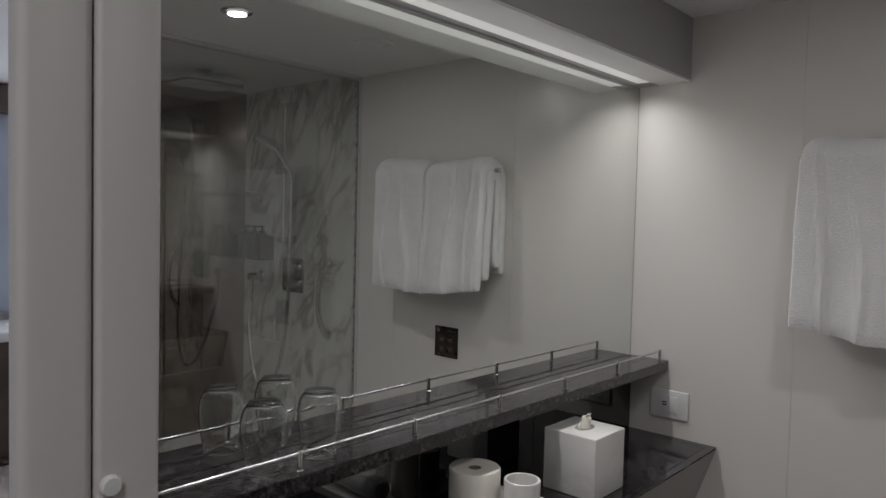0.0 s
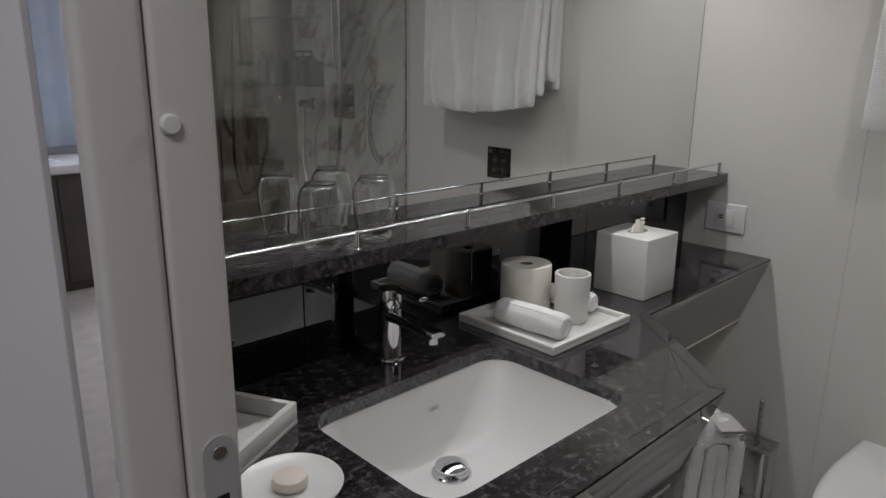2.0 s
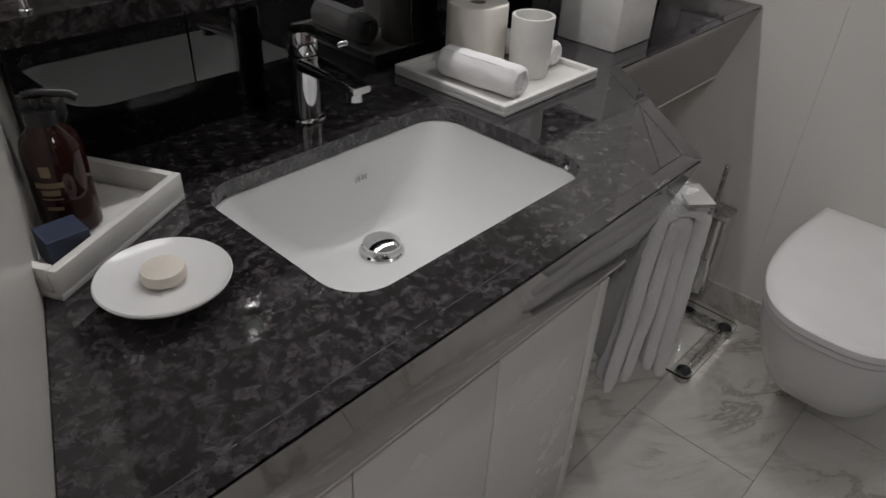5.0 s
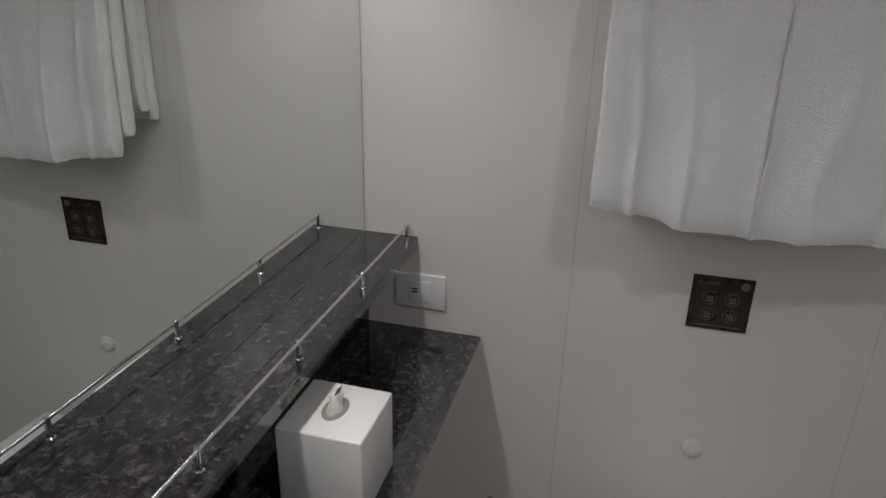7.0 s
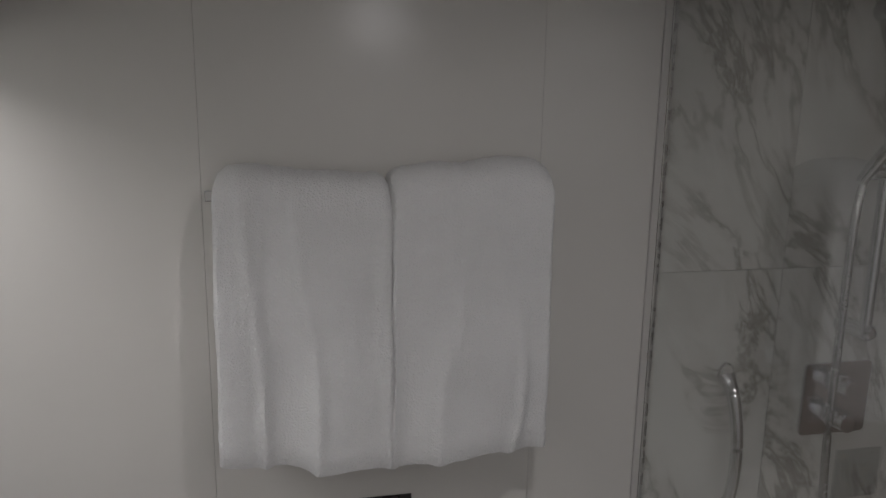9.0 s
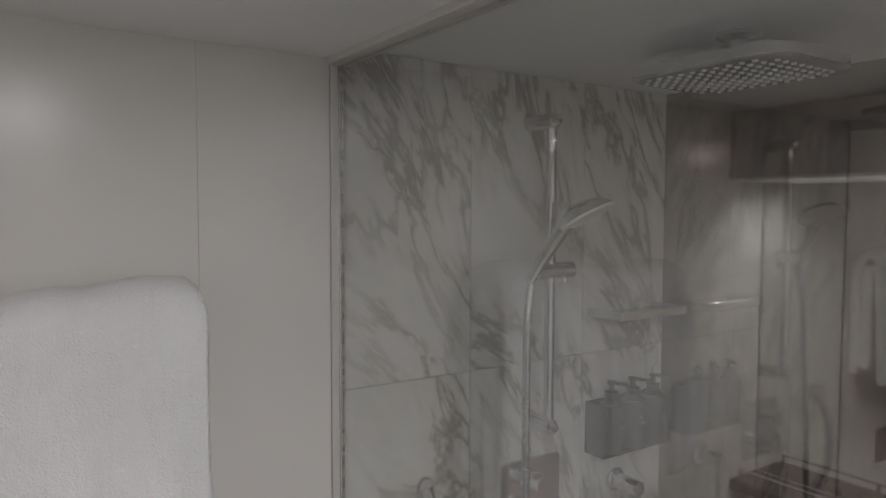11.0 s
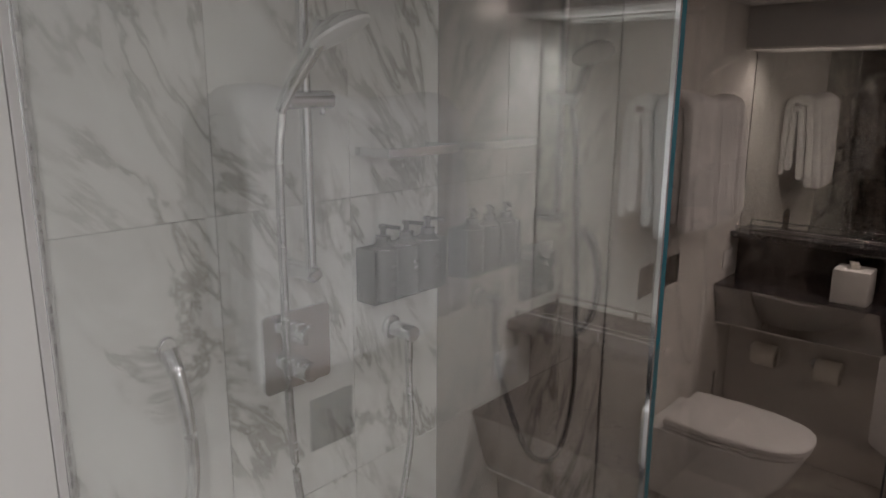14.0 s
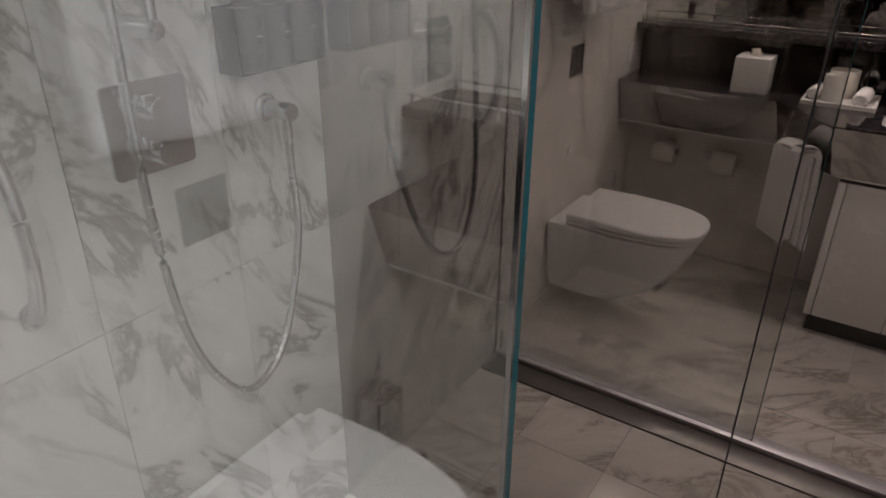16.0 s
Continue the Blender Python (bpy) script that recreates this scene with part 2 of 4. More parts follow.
def sweep(bm, points, r, seg=12, radii=None):
    """A tube along a smooth line of points."""
    pts = [Vector(p) for p in points]
    rings, up = [], Vector((0.013, 0.027, 1))
    for i, p in enumerate(pts):
        way = (pts[min(i + 1, len(pts) - 1)] - pts[max(i - 1, 0)]).normalized()
        side = way.cross(up)
        if side.length < 0.05:
            side = way.cross(Vector((1, 0, 0)))
        side.normalize()
        over = side.cross(way)
        k = radii[i] if radii else r
        rings.append([bm.verts.new(p + k * (math.cos(a) * side + math.sin(a) * over)) for a in (2 * math.pi * j / seg for j in range(seg))])
    for a, b in zip(rings, rings[1:]):
        for j in range(seg):
            bm.faces.new((a[j], a[(j + 1) % seg], b[(j + 1) % seg], b[j]))
    bm.faces.new(rings[0][::-1])
    bm.faces.new(rings[-1])
    bmesh.ops.recalc_face_normals(bm, faces=bm.faces)
    return bm


def curve_points(control, n=24):
    """Points of a smooth line through the control points (Catmull-Rom)."""
    c = [Vector(p) for p in control]
    c = [2 * c[0] - c[1], *c, 2 * c[-1] - c[-2]]
    out = []
    for i in range(1, len(c) - 2):
        for k in range(n):
            t = k / n
            out.append(0.5 * (2 * c[i] + (c[i + 1] - c[i - 1]) * t + (2 * c[i - 1] - 5 * c[i] + 4 * c[i + 1] - c[i + 2]) * t**2 + (3 * c[i] - c[i - 1] - 3 * c[i + 1] + c[i + 2]) * t**3))
    return [*out, c[-2]]


def prism(bm, outline, z0, z1):
    """An upright slab over a plan outline."""
    low = [bm.verts.new((x, y, z0)) for x, y in outline]
    top = [bm.verts.new((x, y, z1)) for x, y in outline]
    n = len(outline)
    bm.faces.new(top)
    bm.faces.new(low[::-1])
    for i in range(n):
        bm.faces.new((low[i], low[(i + 1) % n], top[(i + 1) % n], top[i]))
    bmesh.ops.recalc_face_normals(bm, faces=bm.faces)
    return bm


def rounded(x0, x1, y0, y1, r, seg=8):
    """Plan outline of a rectangle with round corners."""
    out = []
    for cx, cy, a0 in ((x1 - r, y1 - r, 0), (x0 + r, y1 - r, 90), (x0 + r, y0 + r, 180), (x1 - r, y0 + r, 270)):
        for k in range(seg + 1):
            a = radians(a0 + 90 * k / seg)
            out.append((cx + r * math.cos(a), cy + r * math.sin(a)))
    return out


def loft(bm, sections, close=True):
    """Skin over plan outlines [(outline, z)] with the same number of points."""
    rings = [[bm.verts.new((x, y, z)) for x, y in o] for o, z in sections]
    n = len(rings[0])
    for a, b in zip(rings, rings[1:]):
        for i in range(n):
            bm.faces.new((a[i], a[(i + 1) % n], b[(i + 1) % n], b[i]))
    if close:
        bm.faces.new(rings[0][::-1])
        bm.faces.new(rings[-1])
    bmesh.ops.recalc_face_normals(bm, faces=bm.faces)
    return bm


def words(name, text, size, m, material, parent, depth=0.0004):
    """Flat lettering in the built-in font, as a mesh part."""
    cu = bpy.data.curves.new(name, "FONT")
    cu.body, cu.size, cu.extrude, cu.align_x = text, size, depth, "CENTER"
    tmp = bpy.data.objects.new(name, cu)
    data = bpy.data.meshes.new_from_object(tmp)
    bpy.data.objects.remove(tmp)
    data.transform(m)
    data.materials.append(material)
    ob = new(name, data)
    ob.parent = parent
    ob.matrix_parent_inverse = parent.matrix_basis.inverted()
    return ob


# ---- structure ----
CEIL, SHOWER_CEIL, SCREEN_Y, BACK_Y = 2.01, 2.03, -1.24, -2.08
COUNTER, SHELF = 0.84, 1.055

single("floor", boxed(-1.80, 0.16, -2.22, 0.02, -0.06, -0.004), M_GROUT, "floor bed of pale grout under marble tiles", "floor", kind="structure", smooth=False)
single("bedroom_floor", boxed(-4.0, 1.2, -4.0, 4.1, -0.06, -0.006), M_CARPET, "beige cabin carpet floor outside the bathroom", "floor", kind="structure", smooth=False)
bm = boxed(-1.80, 0.20, SCREEN_Y + 0.02, 0.08, CEIL, CEIL + 0.12)
single("ceiling", bm, M_CEIL, "white painted bathroom ceiling", "ceiling", kind="structure", smooth=False)
single("shower_ceiling", boxed(-1.80, 0.20, BACK_Y - 0.03, SCREEN_Y - 0.02, SHOWER_CEIL, SHOWER_CEIL + 0.06), M_CEIL, "white painted ceiling above the shower", "ceiling", kind="structure", smooth=False)

# towel wall: cream panels with fine shadow gaps
wall_east = thing("wall_east", "cream laminate wall panels with fine vertical joints", "wall", kind="structure")
for y0, y1 in ((-0.442, 0.03), (-1.006, -0.442), (-1.222, -1.006)):
    part("panel", boxed(0.0, 0.03, y0 + 0.0002, y1 - 0.0002, 0.0, CEIL + 0.002, bevel=0.0004, seg=1), M_WALL, wall_east, smooth=False)
part("core", boxed(0.031, 0.10, -2.14, 0.08, 0, CEIL), M_WALL, wall_east, smooth=False)
single("wall_north", boxed(-1.535, 0.03, 0.009, 0.07, 0, CEIL), M_WALL, "cream wall behind mirror and vanity", "wall", kind="structure", smooth=False)
single("baseboard", boxed(-0.012, -0.0005, -1.21, -0.002, 0.0, 0.085, bevel=0.002), M_FLOOR, "pale veined marble skirting along the wall", "skirting", kind="structure", smooth=False)

# dark bronze mirror wall behind the shower
wall_south = thing("wall_south", "bronze-tinted mirror glass wall in the shower", "wall", kind="structure")
for x0, x1 in ((-1.80, -0.9265), (-0.9235, 0.20)):
    part("glass_panel", boxed(x0, x1, BACK_Y - 0.012, BACK_Y, 0.0, SHOWER_CEIL), M_BRONZE, wall_south, smooth=False)
part("backing", boxed(-1.82, 0.2, BACK_Y - 0.06, BACK_Y - 0.013, 0, SHOWER_CEIL + 0.02), M_SEAL, wall_south, smooth=False)

# soffit above the mirror with its light strip
soffit = thing("soffit", "grey boxed soffit above the mirror", "soffit", kind="structure")
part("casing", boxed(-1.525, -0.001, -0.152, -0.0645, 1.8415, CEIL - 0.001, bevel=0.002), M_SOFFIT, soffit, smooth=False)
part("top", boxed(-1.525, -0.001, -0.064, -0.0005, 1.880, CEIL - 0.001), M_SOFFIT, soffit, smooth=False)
part("underside", boxed(-1.525, -0.001, -0.152, -0.0602, 1.835, 1.841), M_CEIL, soffit, smooth=False)
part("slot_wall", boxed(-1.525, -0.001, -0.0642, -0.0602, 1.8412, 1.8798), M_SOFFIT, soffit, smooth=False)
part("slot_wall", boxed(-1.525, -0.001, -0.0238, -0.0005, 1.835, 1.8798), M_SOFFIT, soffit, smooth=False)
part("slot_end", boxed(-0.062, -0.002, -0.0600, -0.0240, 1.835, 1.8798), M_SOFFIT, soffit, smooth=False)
strip = thing("strip_light", "long white linear light under the soffit", "light")
part("diffuser", boxed(-1.52, -0.064, -0.0600, -0.0240, 1.8345, 1.8785), M_LED, strip, smooth=False)

mirror = thing("mirror", "large frameless wall mirror above the glass shelf", "mirror")
part("mirror_glass", boxed(-1.525, -0.003, 0.0, 0.006, SHELF + 0.001, 1.8345), M_MIRROR, mirror, smooth=False)
part("edge_seal", boxed(-0.0029, -0.0003, 0.0004, 0.006, SHELF + 0.001, 1.8345), M_SEAL, mirror, "thin dark seal line", smooth=False)

# shower opening: cream jamb, header and the slim dark channel
frame_ob = thing("shower_frame", "cream painted frame round the shower opening", "frame", kind="structure")
part("jamb", boxed(-0.0015, 0.05, -1.250, -1.223, 0.0, CEIL + 0.06, bevel=0.002), M_TRIM, frame_ob, smooth=False)
part("header", boxed(-1.70, -0.0018, -1.262, -1.216, CEIL - 0.012, CEIL + 0.08, bevel=0.002), M_TRIM, frame_ob, smooth=False)
part("channel", boxed(-0.0065, -0.0018, -1.2500, -1.2465, 0.02, CEIL - 0.013), M_STEEL, frame_ob, smooth=False)

# door side and the cabin outside
single("wall_west_north", prism(bmesh.new(), [(-1.765, -0.571), (-1.724, -0.571), (-1.5215, 0.0), (-1.536, 0.07), (-1.55, 0.07)], 0, 2.2), M_WALL, "cream panel wall beside the bathroom door", "wall", kind="structure", smooth=False)
single("wall_west_south", boxed(-1.785, -1.715, -2.15, -1.28, 0, 2.2), M_WALL, "cream panel wall beside the shower", "wall", kind="structure", smooth=False)
single("door_head", boxed(-1.785, -1.715, -1.28, -0.60, 1.96, 2.2), M_TRIM, "cream painted head above the bathroom door", "door head", kind="structure", smooth=False)
single("bedroom_ceiling", boxed(-3.2, 1.3, -3.1, 4.1, 2.2, 2.26), M_CEIL, "white cabin ceiling", "ceiling", kind="structure", smooth=False)
single("bedroom_wall_north", boxed(-3.2, 1.3, 4.0, 4.06, 0, 2.2), M_BEDWALL, "blue-grey cabin wall in window light", "wall", kind="structure", smooth=False)
single("bedroom_wall_west", boxed(-3.26, -3.2, -3.1, 4.06, 0, 2.2), M_BEDWALL, "grey cabin corridor wall", "wall", kind="structure", smooth=False)
single("bedroom_wall_east", boxed(1.24, 1.3, 0.07, 4.0, 0, 2.2), M_BEDWALL, "grey cabin side wall", "wall", kind="structure", smooth=False)
single("bedroom_wall_south", boxed(-3.2, -1.72, -3.1, -3.04, 0, 2.2), M_BEDWALL, "grey cabin end wall", "wall", kind="structure", smooth=False)
single("bedroom_wall_back", boxed(0.11, 1.3, 0.01, 0.069, 0, 2.2), M_BEDWALL, "grey cabin wall behind the bathroom", "wall", kind="structure", smooth=False)

JY = -0.605
door_1 = thing("door_1", "beige painted steel door jamb with strike plate", "door frame", kind="structure")
part("jamb", boxed(-1.785, -1.7531, JY, JY + 0.018, 0, 2.0, bevel=0.005, seg=4), M_TRIM, door_1)
part("stop", boxed(-1.7525, -1.7215, JY - 0.0015, JY + 0.034, 0, 2.0, bevel=0.003, seg=3), M_TRIM, door_1)
for z in (1.307, 0.973):
    bm = lathe(bmesh.new(), [(0.0052, 0), (0.0052, 0.002), (0.0042, 0.0034), (0, 0.0036)], (-1.7465, JY - 0.0014, z), Matrix.Rotation(radians(90), 4, "X"), 20)
    part("bumper", bm, M_PLASTIC, door_1, "small white door bumper")
SX, SZ0, SZ1 = -1.7355, 1.013, 1.133
bm = bmesh.new()
out = [(x, z) for x, z in rounded(-0.0098, 0.0098, SZ0, SZ1, 0.0097, 8)]
front = [bm.verts.new((SX + x, JY - 0.0034, z)) for x, z in out]
back = [bm.verts.new((SX + x, JY - 0.0016, z)) for x, z in out]
bm.faces.new(front)
for i in range(len(out)):
    bm.faces.new((front[i], front[(i + 1) % len(out)], back[(i + 1) % len(out)], back[i]))
bmesh.ops.recalc_face_normals(bm, faces=bm.faces)
plate = part("strike_plate", bm, M_SILVER, door_1, "brushed steel strike plate", smooth=False)
for z in (SZ0 + 0.041, SZ0 + 0.072):
    part("latch_hole", boxed(SX - 0.0052, SX + 0.0042, JY - 0.0040, JY - 0.0034, z - 0.0105, z + 0.0105, bevel=0.0002, seg=1), M_DARKPL, plate, "dark latch opening", smooth=False)
    part("lip", boxed(SX + 0.0044, SX + 0.0075, JY - 0.0052, JY - 0.0035, z - 0.005, z + 0.005, bevel=0.0006), M_STEEL, plate)
for z in (SZ0 + 0.010, SZ1 - 0.010):
    bm = lathe(bmesh.new(), [(0.0046, 0), (0.0046, 0.0006), (0.0040, 0.0012), (0, 0.0012)], (SX, JY - 0.0035, z), Matrix.Rotation(radians(90), 4, "X"), 18)
    screw = part("screw", bm, M_STEEL, plate)

# open panel with a switch in the corridor
leaf = thing("corridor_panel", "pale grey corridor panel with a silver switch", "panel", (-1.776, -0.487, 0))
leaf.matrix_basis = pose(-1.776, -0.487, 0, 0, 0, 115)
def leaf_part(name, bm, mat, label="", smooth=False, parent=leaf):
    ob = mesh_ob(name, bm, mat, smooth)
    ob.parent = parent
    return tagged(ob, label)
leaf_part("board", boxed(0, 0.72, -0.006, 0.0, 0.0, 2.198, bevel=0.001), M_BEDWALL)
sw = leaf_part("switch_plate", boxed(0.012, 0.092, 0.0003, 0.006, 0.910, 0.996, bevel=0.002), M_SILVER, "silver switch frame")
leaf_part("rocker", boxed(0.026, 0.080, 0.0063, 0.013, 0.925, 0.980, bevel=0.002), M_BEDWALL, "grey square rocker", parent=sw)
for k in range(14):
    leaf_part("louvre", boxed(0.05, 0.40, 0.0003, 0.004, 0.60 + 0.014 * k, 0.609 + 0.014 * k, bevel=0.001), M_WHITE)

dresser = thing("dresser", "dark wood dresser with white top in the cabin", "dresser")
part("body", boxed(-1.35, 0.2, 3.43, 3.90, 0.0, 0.70, bevel=0.004), M_WOOD, dresser, smooth=False)
part("top", boxed(-1.38, 0.23, 3.39, 3.92, 0.70, 0.755, bevel=0.012, seg=3), M_WHITE, dresser, "white rounded table top")
for x in (-0.97, -0.57, -0.18):
    part("door", boxed(x - 0.19, x + 0.19, 3.422, 3.429, 0.05, 0.68, bevel=0.002), M_WOOD, dresser, smooth=False)
curtain = bmesh.new()
for k in range(40):
    x0, x1 = -1.5 + k * 0.045, -1.5 + (k + 1) * 0.045
    a, b = 3.95 + 0.006 * math.sin(k * 1.9), 3.95 + 0.006 * math.sin((k + 1) * 1.9)
    curtain.faces.new([curtain.verts.new(v) for v in ((x0, a, 0.8), (x1, b, 0.8), (x1, b, 2.02), (x0, a, 2.02))])
bmesh.ops.remove_doubles(curtain, verts=curtain.verts, dist=1e-5)
bmesh.ops.solidify(curtain, geom=curtain.faces[:], thickness=0.004)
single("curtain", curtain, mottled("sheer_curtain", (0.38, 0.42, 0.49), 0.7, 0.08, 5), "pale blue window curtain in the cabin", "curtain")
single("curtain_pelmet", boxed(-1.6, 0.04, 3.87, 3.99, 2.02, 2.19, bevel=0.004), M_WOOD, "dark pelmet above the cabin curtain", "pelmet", smooth=False)

# shower screen
screen = thing("shower_screen", "clear glass shower screen with green edge", "shower screen")
pane = part("pane", boxed(-0.9045, -0.0023, SCREEN_Y - 0.004, SCREEN_Y + 0.004, 0.022, CEIL - 0.014), M_SCREEN, screen, smooth=False)
pane.visible_shadow = False
part("chamfer", boxed(-0.9072, -0.9047, SCREEN_Y + 0.0022, SCREEN_Y + 0.0042, 0.022, CEIL - 0.014), M_CHROME, screen, "bright polished glass chamfer", smooth=False)
part("edge", boxed(-0.9068, -0.9047, SCREEN_Y - 0.004, SCREEN_Y + 0.0021, 0.022, CEIL - 0.014), M_EDGE, screen, "deep green polished glass edge", smooth=False)
sill = thing("shower_sill", "low brushed metal sill under the shower screen", "sill", kind="structure")
part("strip", boxed(-1.71, -0.0125, -1.262, -1.205, 0, 0.021, bevel=0.003), M_SILVER, sill)
part("drain_channel", boxed(-1.71, -0.0125, -1.36, -1.264, 0, 0.006, bevel=0.002), mottled("drain_cover", (0.20, 0.19, 0.18), 0.4, 0.1, 10, 0.1, 300, metal=0.8), sill, "dull metal drain channel")

# vanity
EDGE = [(-1.5205, -0.002), (-1.7100, -0.537), (-0.857, -0.533), (-0.632, -0.266), (-0.002, -0.263), (-0.002, -0.002)]
bm = bmesh.new()
hole = rounded(-1.405, -0.990, -0.447, -0.160, 0.05)
top_o = [bm.verts.new((x, y, COUNTER)) for x, y in EDGE]
top_h = [bm.verts.new((x, y, COUNTER)) for x, y in hole]
es = [bm.edges.new((l[i], l[(i + 1) % len(l)])) for l in (top_o, top_h) for i in range(len(l))]
bmesh.ops.triangle_fill(bm, use_beauty=True, use_dissolve=False, edges=es)
for f in [f for f in bm.faces if -1.38 < f.calc_center_median().x < -1.01 and -0.43 < f.calc_center_median().y < -0.18]:
    bm.faces.remove(f)
ext = bmesh.ops.extrude_face_region(bm, geom=bm.faces[:])
bmesh.ops.translate(bm, verts=[v for v in ext["geom"] if isinstance(v, bmesh.types.BMVert)], vec=(0, 0, -0.022))
for v in bm.verts:  # the front edge is cut back below, so that only a thin lip shows
    if v.co.z < COUNTER - 0.02 and any((v.co.xy - Vector(p)).length < 1e-4 for p in EDGE[1:5]):
        v.co += Vector((-0.006 if -0.9 < v.co.x < -0.1 else 0.0, 0.014, 0.0))
bmesh.ops.recalc_face_normals(bm, faces=bm.faces)
worktop = thing("worktop", "dark polished granite vanity worktop with angled corner", "worktop")
part("slab", bm, M_GRANITE, worktop, smooth=False)


def inlay(p, q, w=0.0013, dark=M_DARKPL):
    p, q = Vector((*p, 0)), Vector((*q, 0))
    side = (q - p).normalized().cross(Vector((0, 0, 1))) * w / 2
    b = bmesh.new()
    prism(b, [(v.x, v.y) for v in (p + side, q + side, q - side, p - side)], COUNTER - 0.001, COUNTER + 0.0004)
    part("joint", b, dark, worktop, smooth=False)


inlay((-1.695, -0.512), (-0.868, -0.508))
inlay((-0.868, -0.508), (-0.655, -0.252))
inlay((-0.655, -0.252), (-0.028, -0.240))
inlay((-0.868, -0.508), (-0.857, -0.533))
inlay((-0.93, -0.509), (-0.76, -0.378))
inlay((-0.028, -0.240), (-0.028, -0.004))

sink = thing("sink", "white ceramic undermount washbasin with chrome drain", "sink")
bm = loft(bmesh.new(), [(rounded(-1.418, -0.977, -0.460, -0.147, 0.058), COUNTER - 0.0226), (rounded(-1.403, -0.992, -0.445, -0.162, 0.05), COUNTER - 0.0228), (rounded(-1.398, -0.998, -0.440, -0.167, 0.052), COUNTER - 0.04), (rounded(-1.375, -1.03, -0.425, -0.178, 0.06), 0.752), (rounded(-1.33, -1.07, -0.395, -0.185, 0.06), 0.712), (rounded(-1.27, -1.11, -0.33, -0.19, 0.055), 0.694), (rounded(-1.225, -1.135, -0.28, -0.195, 0.04), 0.690)], False)
bm.faces.new([v for v in bm.verts if abs(v.co.z - 0.690) < 1e-5])
bmesh.ops.recalc_face_normals(bm, faces=bm.faces)
part("bowl", bm, M_BASIN, sink)
part("drain_ring", lathe(bmesh.new(), [(0.033, 0), (0.033, 0.003), (0.030, 0.005), (0.024, 0.002), (0, 0.002)], (-1.18, -0.238, 0.690)), M_CHROME, sink, "chrome drain ring")
part("plug", lathe(bmesh.new(), [(0.010, 0.0), (0.012, 0.012), (0.027, 0.013), (0.027, 0.016), (0.018, 0.021), (0, 0.0225)], (-1.18, -0.238, 0.690)), M_CHROME, sink, "domed chrome plug")
for k in range(4):
    part("mark", boxed(-1.172 + 0.006 * k, -1.169 + 0.006 * k, -0.1752, -0.1742, 0.772, 0.779), M_STEEL, sink, smooth=False)

fascia = thing("fascia", "slanted smoked mirror fascia below the granite edge", "fascia")
DROP, INSET = 0.187, 0.062


def slanted(a, b, c, d):
    """A slanting panel from the edge a-b down to the inset line c-d."""
    bm = bmesh.new()
    top = [Vector((*p, COUNTER - 0.0045)) for p in (a, b)]
    low = [Vector((*p, COUNTER - DROP)) for p in (d, c)]
    q = top + low
    n = (q[1] - q[0]).cross(q[2] - q[1]).normalized() * 0.006
    f, g = [bm.verts.new(v) for v in q], [bm.verts.new(v + n) for v in q]
    bm.faces.new(f)
    bm.faces.new(g[::-1])
    for i in range(4):
        bm.faces.new((f[i], g[i], g[(i + 1) % 4], f[(i + 1) % 4]))
    bmesh.ops.recalc_face_normals(bm, faces=bm.faces)
    return part("panel", bm, M_FASCIA, fascia, smooth=False)


LOW = [(-1.688, -0.475), (-0.886, -0.471), (-0.661, -0.204), (-0.004, -0.200)]
slanted((-1.708, -0.5375), (-0.8575, -0.5335), LOW[0], LOW[1])
slanted((-0.8565, -0.5330), (-0.6325, -0.2665), LOW[1], LOW[2])
slanted((-0.6315, -0.2660), (-0.004, -0.2635), LOW[2], LOW[3])
part("underside", prism(bmesh.new(), [(-1.525, -0.01), *LOW, (-0.004, -0.01)], COUNTER - DROP - 0.006, COUNTER - DROP - 0.0005), M_WALL, fascia, smooth=False)

cabinet = thing("vanity_cabinet", "white lacquered vanity base cabinet with plain doors", "cabinet")
part("body", boxed(-1.54, -0.915, -0.445, -0.012, 0.09, 0.645, bevel=0.001), M_WHITE, cabinet, smooth=False)
part("plinth", boxed(-1.54, -0.93, -0.41, -0.02, 0.0, 0.089), M_SEAL, cabinet, "dark recessed plinth", smooth=False)
for x0, x1 in ((-1.683, -1.432), (-1.429, -1.181), (-1.178, -0.945), (-0.942, -0.916)):
    part("door", boxed(x0, x1, -0.466, -0.447, 0.092, 0.632, bevel=0.0015), M_WHITE, cabinet)
part("shadow_gap", boxed(-1.675, -0.917, -0.458, -0.4455, 0.634, 0.645), M_SEAL, cabinet, smooth=False)

splash = thing("backsplash", "black polished glass splashback below the shelf", "backsplash")
for x0, x1 in ((-1.518, -1.3015), (-1.30, -0.9015), (-0.90, -0.5015), (-0.50, -0.003)):
    part("glass_panel", boxed(x0, x1, -0.006, 0.008, COUNTER + 0.0005, 1.028, bevel=0.0008, seg=1), M_BLACK, splash, smooth=False)
shelf = thing("shelf", "dark polished granite shelf with chrome gallery rail", "shelf")
part("slab", prism(bmesh.new(), [(-1.520, -0.001), (-1.5615, -0.118), (-0.002, -0.118), (-0.002, -0.001)], 1.029, SHELF), M_GRANITE, shelf, smooth=False)
rail = part("rail", rod(bmesh.new(), (-1.552, -0.1, SHELF + 0.0265), (-0.012, -0.1, SHELF + 0.0265), 0.0026, 12), M_CHROME, shelf, "slim chrome gallery rail")
part("joint", boxed(-1.535, -0.003, -0.0625, -0.0612, SHELF - 0.001, SHELF + 0.0003), M_DARKPL, shelf, smooth=False)
